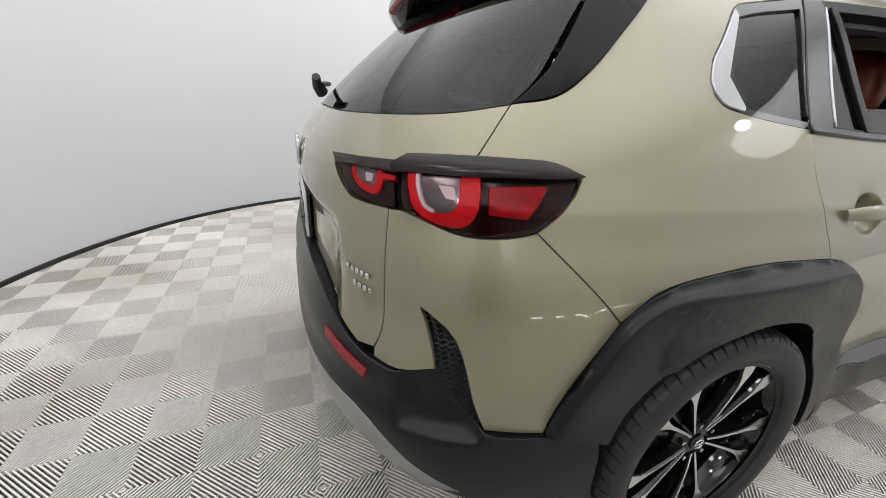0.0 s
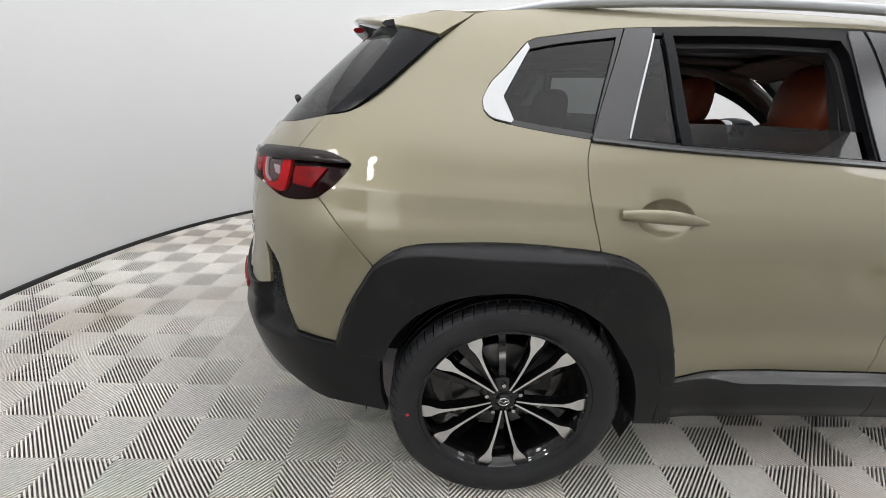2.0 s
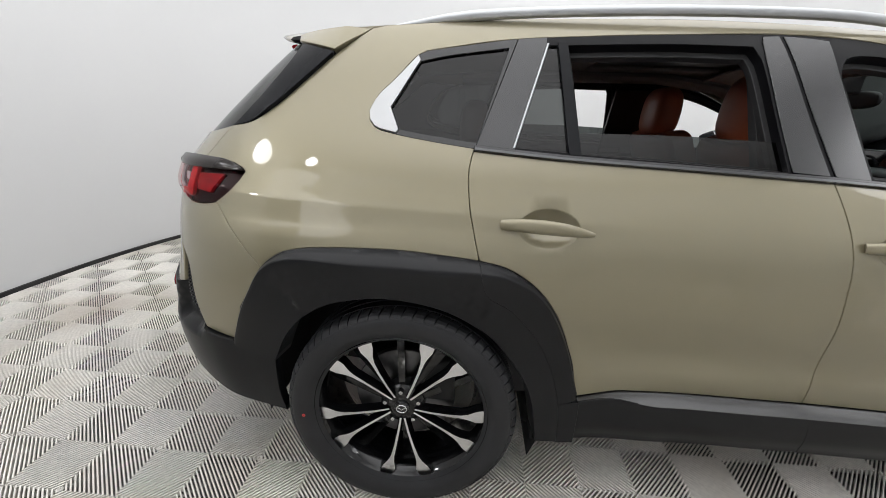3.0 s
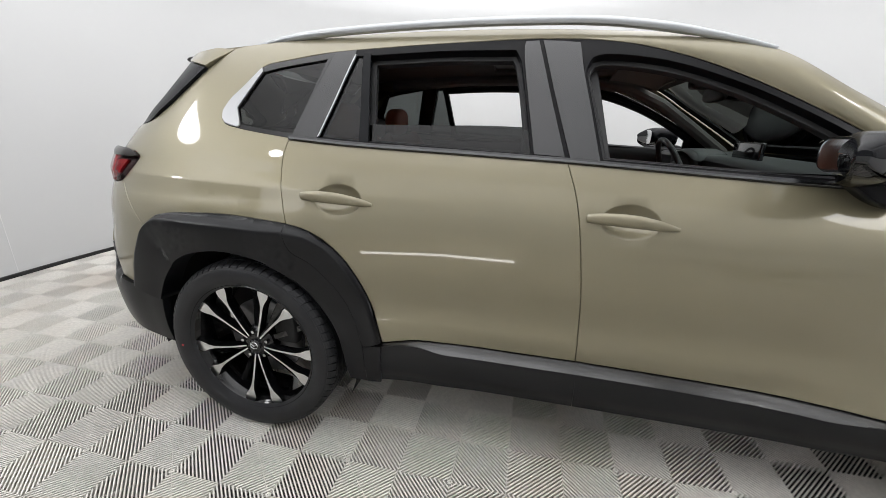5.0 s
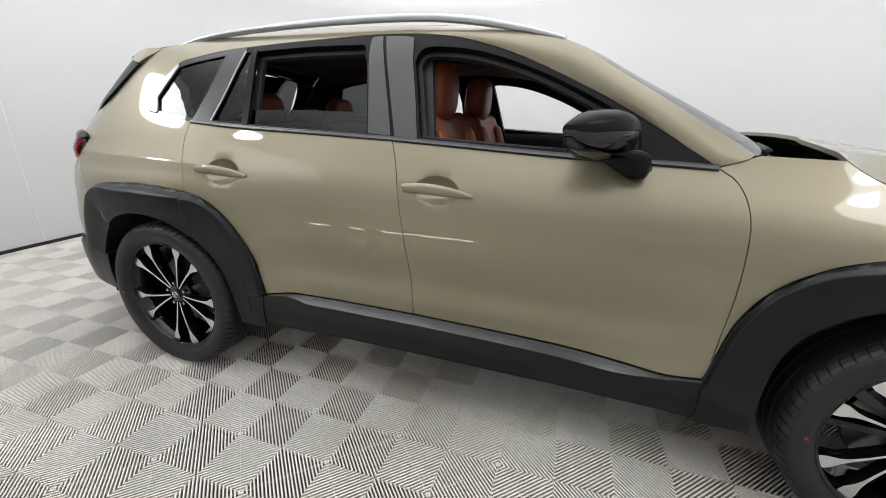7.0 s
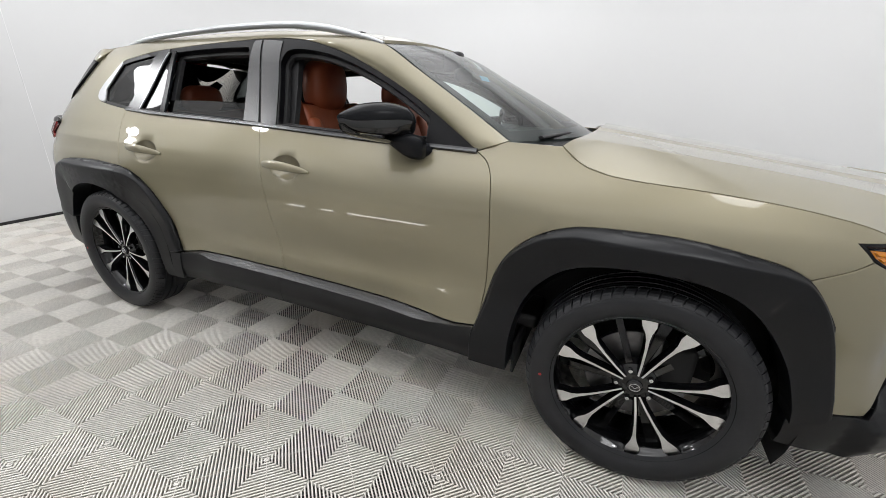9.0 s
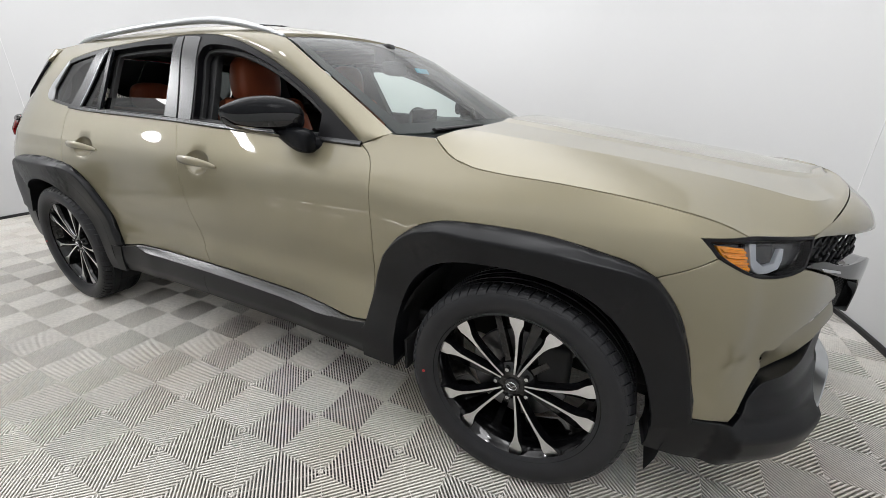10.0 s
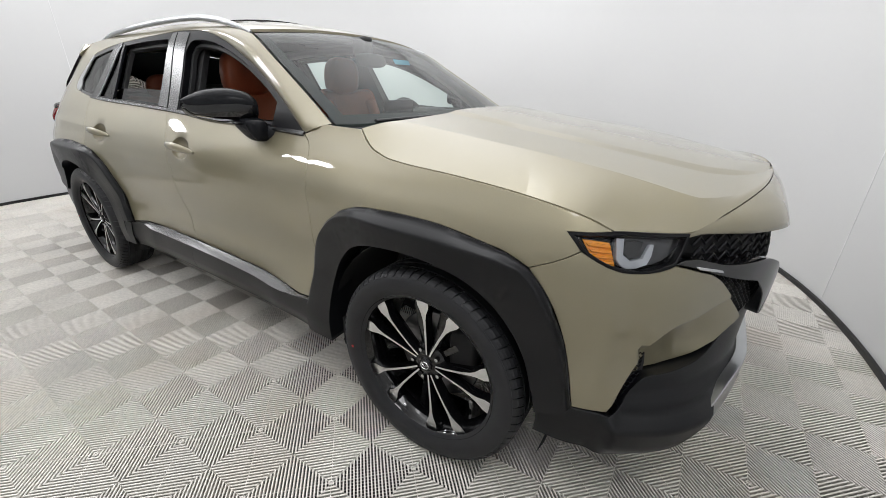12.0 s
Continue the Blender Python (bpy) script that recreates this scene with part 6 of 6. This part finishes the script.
for y0, y1, x0 in ((-0.05, -0.60, 2.42), (0.50, 0.0, 2.43)):
    part("wiper", tube([(2.46, y0, 1.112), (2.42, (y0 + y1) / 2, 1.135), (2.36 if y1 < -0.3 else 2.46, y1, 1.128)], 0.008, 8, flat=(1.4, 0.8)), SEAL, car, "black windscreen wiper")

# ---- the car: cabin ----
cabin = new("cabin")
cabin.parent = car
tagged(cabin, "dark cabin with terracotta leather seats")


def seat(x, y, back_z, wide, lean, name, label):
    """A seat facing the car's nose: cushion, backrest with side bolsters, headrest."""
    st = new(name)
    st.parent = car
    tagged(st, label)
    part("seat_cushion", box(x + 0.22, y, 0.66, 0.52, wide, 0.16, 0.05, 4, bend=lambda v: (v.x, v.y, v.z + 0.035 * (abs(v.y) / (wide / 2)) ** 3)), LEATHER, st)
    tilt = Matrix.Rotation(radians(-lean), 3, "Y")
    h = back_z - 0.70
    back = box(0, 0, h / 2, 0.13, wide, h, 0.05, 4, bend=lambda v: (v.x + 0.05 * (abs(v.y) / (wide / 2)) ** 3 - 0.02, v.y * (1 - 0.22 * max(0, v.z / h) ** 2), v.z))
    bmesh.ops.rotate(back, verts=back.verts, matrix=tilt)
    bmesh.ops.translate(back, verts=back.verts, vec=(x, y, 0.70))
    part("backrest", back, LEATHER, st)
    for sgn in (1, -1):
        b = box(0.045, sgn * (wide / 2 - 0.055), h * 0.46, 0.10, 0.10, h * 0.80, 0.04, 3)
        bmesh.ops.rotate(b, verts=b.verts, matrix=tilt)
        bmesh.ops.translate(b, verts=b.verts, vec=(x, y, 0.70))
        part("side_bolster", b, LEATHER, st)
    return st, tilt, h


def headrest(st, x, y, z, wide=0.26, tall=0.20, deep=0.11, mat=LEATHER):
    b = ball(0, 0, 0, deep / 2, wide / 2, tall / 2, 3.2, lambda v: (v.x + 0.12 * v.z, v.y * (1 - 0.10 * max(0, v.z)), v.z))
    bmesh.ops.translate(b, verts=b.verts, vec=(x, y, z))
    part("headrest", b, mat, st)
    for sgn in (1, -1):
        part("headrest_post", tube([(x, y + sgn * 0.05, z - 0.16), (x, y + sgn * 0.05, z - 0.05)], 0.006, 8), CHROME, st)


for y in (-0.37, 0.37):
    st, tilt, h = seat(1.335, y, 1.25, 0.52, 20, "front_seat", "terracotta leather front seat with a tall headrest")
    headrest(st, 1.165, y, 1.315, 0.27, 0.25, 0.14)
for y in (-0.36, 0.36):
    st, tilt, h = seat(0.36, y, 1.20, 0.60, 24, "rear_seat", "terracotta leather rear seat")
    headrest(st, 0.175, y, 1.235, 0.26, 0.16, 0.10)
st = new("rear_centre_headrest")
st.parent = car
headrest(st, 0.165, 0.0, 1.20, 0.24, 0.11, 0.09, CABIN)

dash = new("dashboard")
dash.parent = car
tagged(dash, "black dashboard with a steering wheel and screen")
part("dash_top", box(2.12, 0, 1.03, 0.46, 1.42, 0.16, 0.05, 4, bend=lambda v: (v.x - 0.10 * (abs(v.y) / 0.7) ** 2 * (v.x < 0), v.y, v.z - 0.03 * (v.x > 0.1))), CABIN, dash)
part("dash_low", box(2.10, 0, 0.82, 0.30, 1.40, 0.36, 0.04), CABIN, dash)
part("instrument_hood", box(1.93, 0.37, 1.085, 0.20, 0.36, 0.10, 0.04, 4, bend=lambda v: (v.x, v.y, v.z - 0.04 * (v.y / 0.18) ** 2)), CABIN, dash)
part("screen", box(1.985, 0.0, 1.135, 0.02, 0.25, 0.10, 0.008), SCREEN, dash, "dark dashboard screen")
wheel_c, tilt = Vector((1.80, 0.37, 1.005)), Matrix.Rotation(radians(-24), 3, "Y")
pts = [wheel_c + tilt @ Vector((0, 0.185 * math.sin(t), 0.185 * math.cos(t))) for t in np.linspace(0, 2 * math.pi, 41)[:-1]]
part("steering_wheel", join(tube(pts, 0.015, 10, True, up=(1, 0, 0.2)), tube([pts[10], wheel_c, pts[30]], 0.016, 8, flat=(1, 1.5)), tube([wheel_c, pts[20]], 0.016, 8, up=(0, 1, 0)), ball(wheel_c.x + 0.01, wheel_c.y, wheel_c.z, 0.03, 0.06, 0.055)), CABIN, dash, "black steering wheel")
part("column", tube([wheel_c, wheel_c + Vector((0.2, 0, -0.06))], 0.05, 12), CABIN, dash)
part("centre_console", box(1.62, 0, 0.70, 0.85, 0.26, 0.30, 0.04), CABIN, cabin)
part("cabin_floor", box(1.15, 0, 0.42, 2.6, 1.5, 0.06, 0.02), CABIN, cabin)
part("boot_floor", box(-0.35, 0, 0.74, 0.80, 1.20, 0.06, 0.02), CABIN, cabin)
part("seat_base", box(1.45, 0, 0.50, 0.55, 1.2, 0.16, 0.03), CABIN, cabin)
part("rear_seat_base", box(0.52, 0, 0.54, 0.60, 1.3, 0.20, 0.03), CABIN, cabin)
# door linings, both sides
for sgn in (1, -1):
    for x0, x1, name in ((0.30, 1.12, "rear_lining"), (1.20, 2.12, "front_lining")):
        co, faces = [], []
        for i in range(13):
            x = x0 + (x1 - x0) * i / 12
            for z, d in ((0.42, 0.07), (0.62, 0.075), (0.80, 0.095), (0.93, 0.12), (0.96, 0.10), (1.06, 0.085), (1.105, 0.065), (1.118, 0.03)):
                p = side(x, z)
                co.append((x, (p.y + d) * sgn, z))
        for i in range(12):
            for k in range(7):
                q = (i * 8 + k, i * 8 + k + 1, i * 8 + k + 9, i * 8 + k + 8)
                faces.append(q if sgn < 0 else q[::-1])
        mesh_thing(name, co, faces, CABIN, cabin, "black door lining")
    # inside of the tail, pillars and roof sides
    lin = skin(outline(edge((-0.60, 0.75), (0.30, 0.75)), edge((0.30, 0.75), (0.20, 1.15)), edge((0.20, 1.15), (-0.03, 1.19), (-0.15, 1.265), (-0.03, 1.42), (0.08, 1.46)), edge((0.08, 1.46), (-0.2, 1.46), (-0.50, 1.30)), edge((-0.50, 1.30), (-0.60, 0.75))), side, side_normal, off=-0.05, gap=0, step=0.08)
    lin = lin if sgn > 0 else flip(*lin)
    mesh_thing("tail_lining", lin[0], lin[1], CABIN, cabin, "", lin[2])
    post = skin(poly((0.985, 1.485), (1.205, 1.485), (1.285, 1.10), (0.99, 1.10)), side, side_normal, off=-0.06, gap=0, thick=0.03, step=0.06)
    post = post if sgn > 0 else flip(*post)
    mesh_thing("pillar_lining", post[0], post[1], CABIN, cabin, "", post[2])
    ap = tube([(2.16, sgn * -0.70, 1.10), (1.95, sgn * -0.665, 1.245), (1.75, sgn * -0.625, 1.375), (1.55, sgn * -0.585, 1.46), (1.2, sgn * -0.55, 1.50), (0.6, sgn * -0.55, 1.495), (0.1, sgn * -0.55, 1.46)], 0.04, 10, flat=(1.2, 0.8))
    part("roof_side_lining", ap, LINING, cabin, "grey pillar lining")
for x0, x1, y in ((-0.15, 0.78, 0.62), (1.42, 1.68, 0.62)):
    grid_lid("headliner", [(x, x, -0.52, top_curve(x) - 0.030, 0.034) for x in np.linspace(x0, x1, 8)], LINING, cabin, "grey headliner", cols=12, thick=0.01)
for sgn in (1, -1):
    part("headliner_side", box(1.10, sgn * 0.46, 1.530, 0.66, 0.14, 0.02, 0.006), LINING, cabin)
    part("sun_visor", box(1.56, sgn * 0.33, 1.508, 0.15, 0.40, 0.018, 0.008, rot=Matrix.Rotation(radians(10), 3, "Y")), LINING, cabin, "grey sun visor")
part("sunroof_blind", box(1.10, 0, 1.550, 0.66, 0.80, 0.012, 0.004), CABIN, cabin)
mir = ball(1.80, 0.0, 1.385, 0.02, 0.115, 0.036, 3.0)
part("rear_view_mirror", join(mir, box(1.74, 0, 1.455, 0.10, 0.07, 0.10, 0.015)), CABIN, cabin, "black rear-view mirror")
part("sticker", box(1.855, 0.20, 1.385, 0.003, 0.14, 0.03, 0.0, rot=Matrix.Rotation(radians(-35), 3, "Y")), STICKER, cabin, "pale blue windscreen sticker")

# ---- floor tiles, laid last ----
def tile_mesh(size=0.4, ribs=24, height=0.022):
    """A square tile: in each quarter slanting ribs with open gaps, so that the quarters form nested diamonds."""
    bm = bmesh.new()
    half = size / 2
    pitch = 2 * half / ribs
    w = pitch * 0.46
    for qx in (1, -1):
        for qy in (1, -1):
            for k in range(ribs):
                c = (k + 0.5) * pitch
                line = []
                for cc in (c - w / 2, c + w / 2):
                    a, b = max(0.0, cc - half), min(half, cc)
                    line.append(((a, cc - a), (b, cc - b)))
                (p0, p1), (q0, q1) = line
                base = [p0, p1, q1, q0]
                e = 0.0011
                mid = Vector((sum(p[0] for p in base) / 4, sum(p[1] for p in base) / 4))
                d = Vector((1, 1)).normalized()
                rows = []
                for p in base:
                    v = Vector(p)
                    o = d * (1 if (v - mid).dot(d) > 0 else -1)
                    rows.append([bm.verts.new((q.x * qx, q.y * qy, z)) for q, z in ((v - o * e, 0), (v, -e), (v, -0.0028), (v - o * w * 0.34, -0.0038), (v - o * w * 0.34, -height))])
                for i in (0, 2):
                    j = (i + 1) % 4
                    for n in range(4):
                        bm.faces.new((rows[i][n], rows[j][n], rows[j][n + 1], rows[i][n + 1]))
                bm.faces.new([r[0] for r in rows])
            for k in range(1, 24):
                d = (k / 24 - 0.5) * 2 * half
                t = 0.0016
                a = [(max(0, d) , max(0, -d)), (half + min(0, d), half - max(0, d))]
                quad = [(a[0][0] + t, a[0][1]), (a[0][0], a[0][1] + t), (a[1][0] - t, a[1][1]), (a[1][0], a[1][1] - t)]
                bm.faces.new([bm.verts.new((x * qx, y * qy, -0.0195)) for x, y in quad])
            # a lower rib across, from the tile's middle to its corner
            t = 0.0016
            pts = [(0, t), (0, 0), (t, 0), (half, half - t), (half, half), (half - t, half)]
            bm.faces.new([bm.verts.new((x * qx, y * qy, -0.003)) for x, y in pts])
    # low bars along the rim and between the quarters
    for x0, y0, x1, y1 in ((-half, -half, half, -half + 0.0012), (-half, half - 0.0012, half, half), (-half, -half, -half + 0.0012, half), (half - 0.0012, -half, half, half), (-half, -0.001, half, 0.001), (-0.001, -half, 0.001, half)):
        bm.faces.new([bm.verts.new(p) for p in ((x0, y0, -0.006), (x1, y0, -0.006), (x1, y1, -0.006), (x0, y1, -0.006))])
    me = bpy.data.meshes.new("tile")
    bmesh.ops.recalc_face_normals(bm, faces=bm.faces)
    for f in bm.faces:
        if f.normal.z < -0.5:
            f.normal_flip()
    bm.to_mesh(me)
    bm.free()
    me.materials.append(TILE)
    return me


TILE_MESH = tile_mesh()
for i in range(-11, 13):
    for j in range(-8, 13):
        x, y = 0.040 + 0.4 * i, -1.024 + 0.4 * j
        if (abs(x - ROOM_X) / (ROOM_A + 0.34)) ** ROOM_N + (abs(y) / (ROOM_B + 0.34)) ** ROOM_N < 1:
            t = new("tile", TILE_MESH)
            t.location, t.parent = (x, y, 0), floor
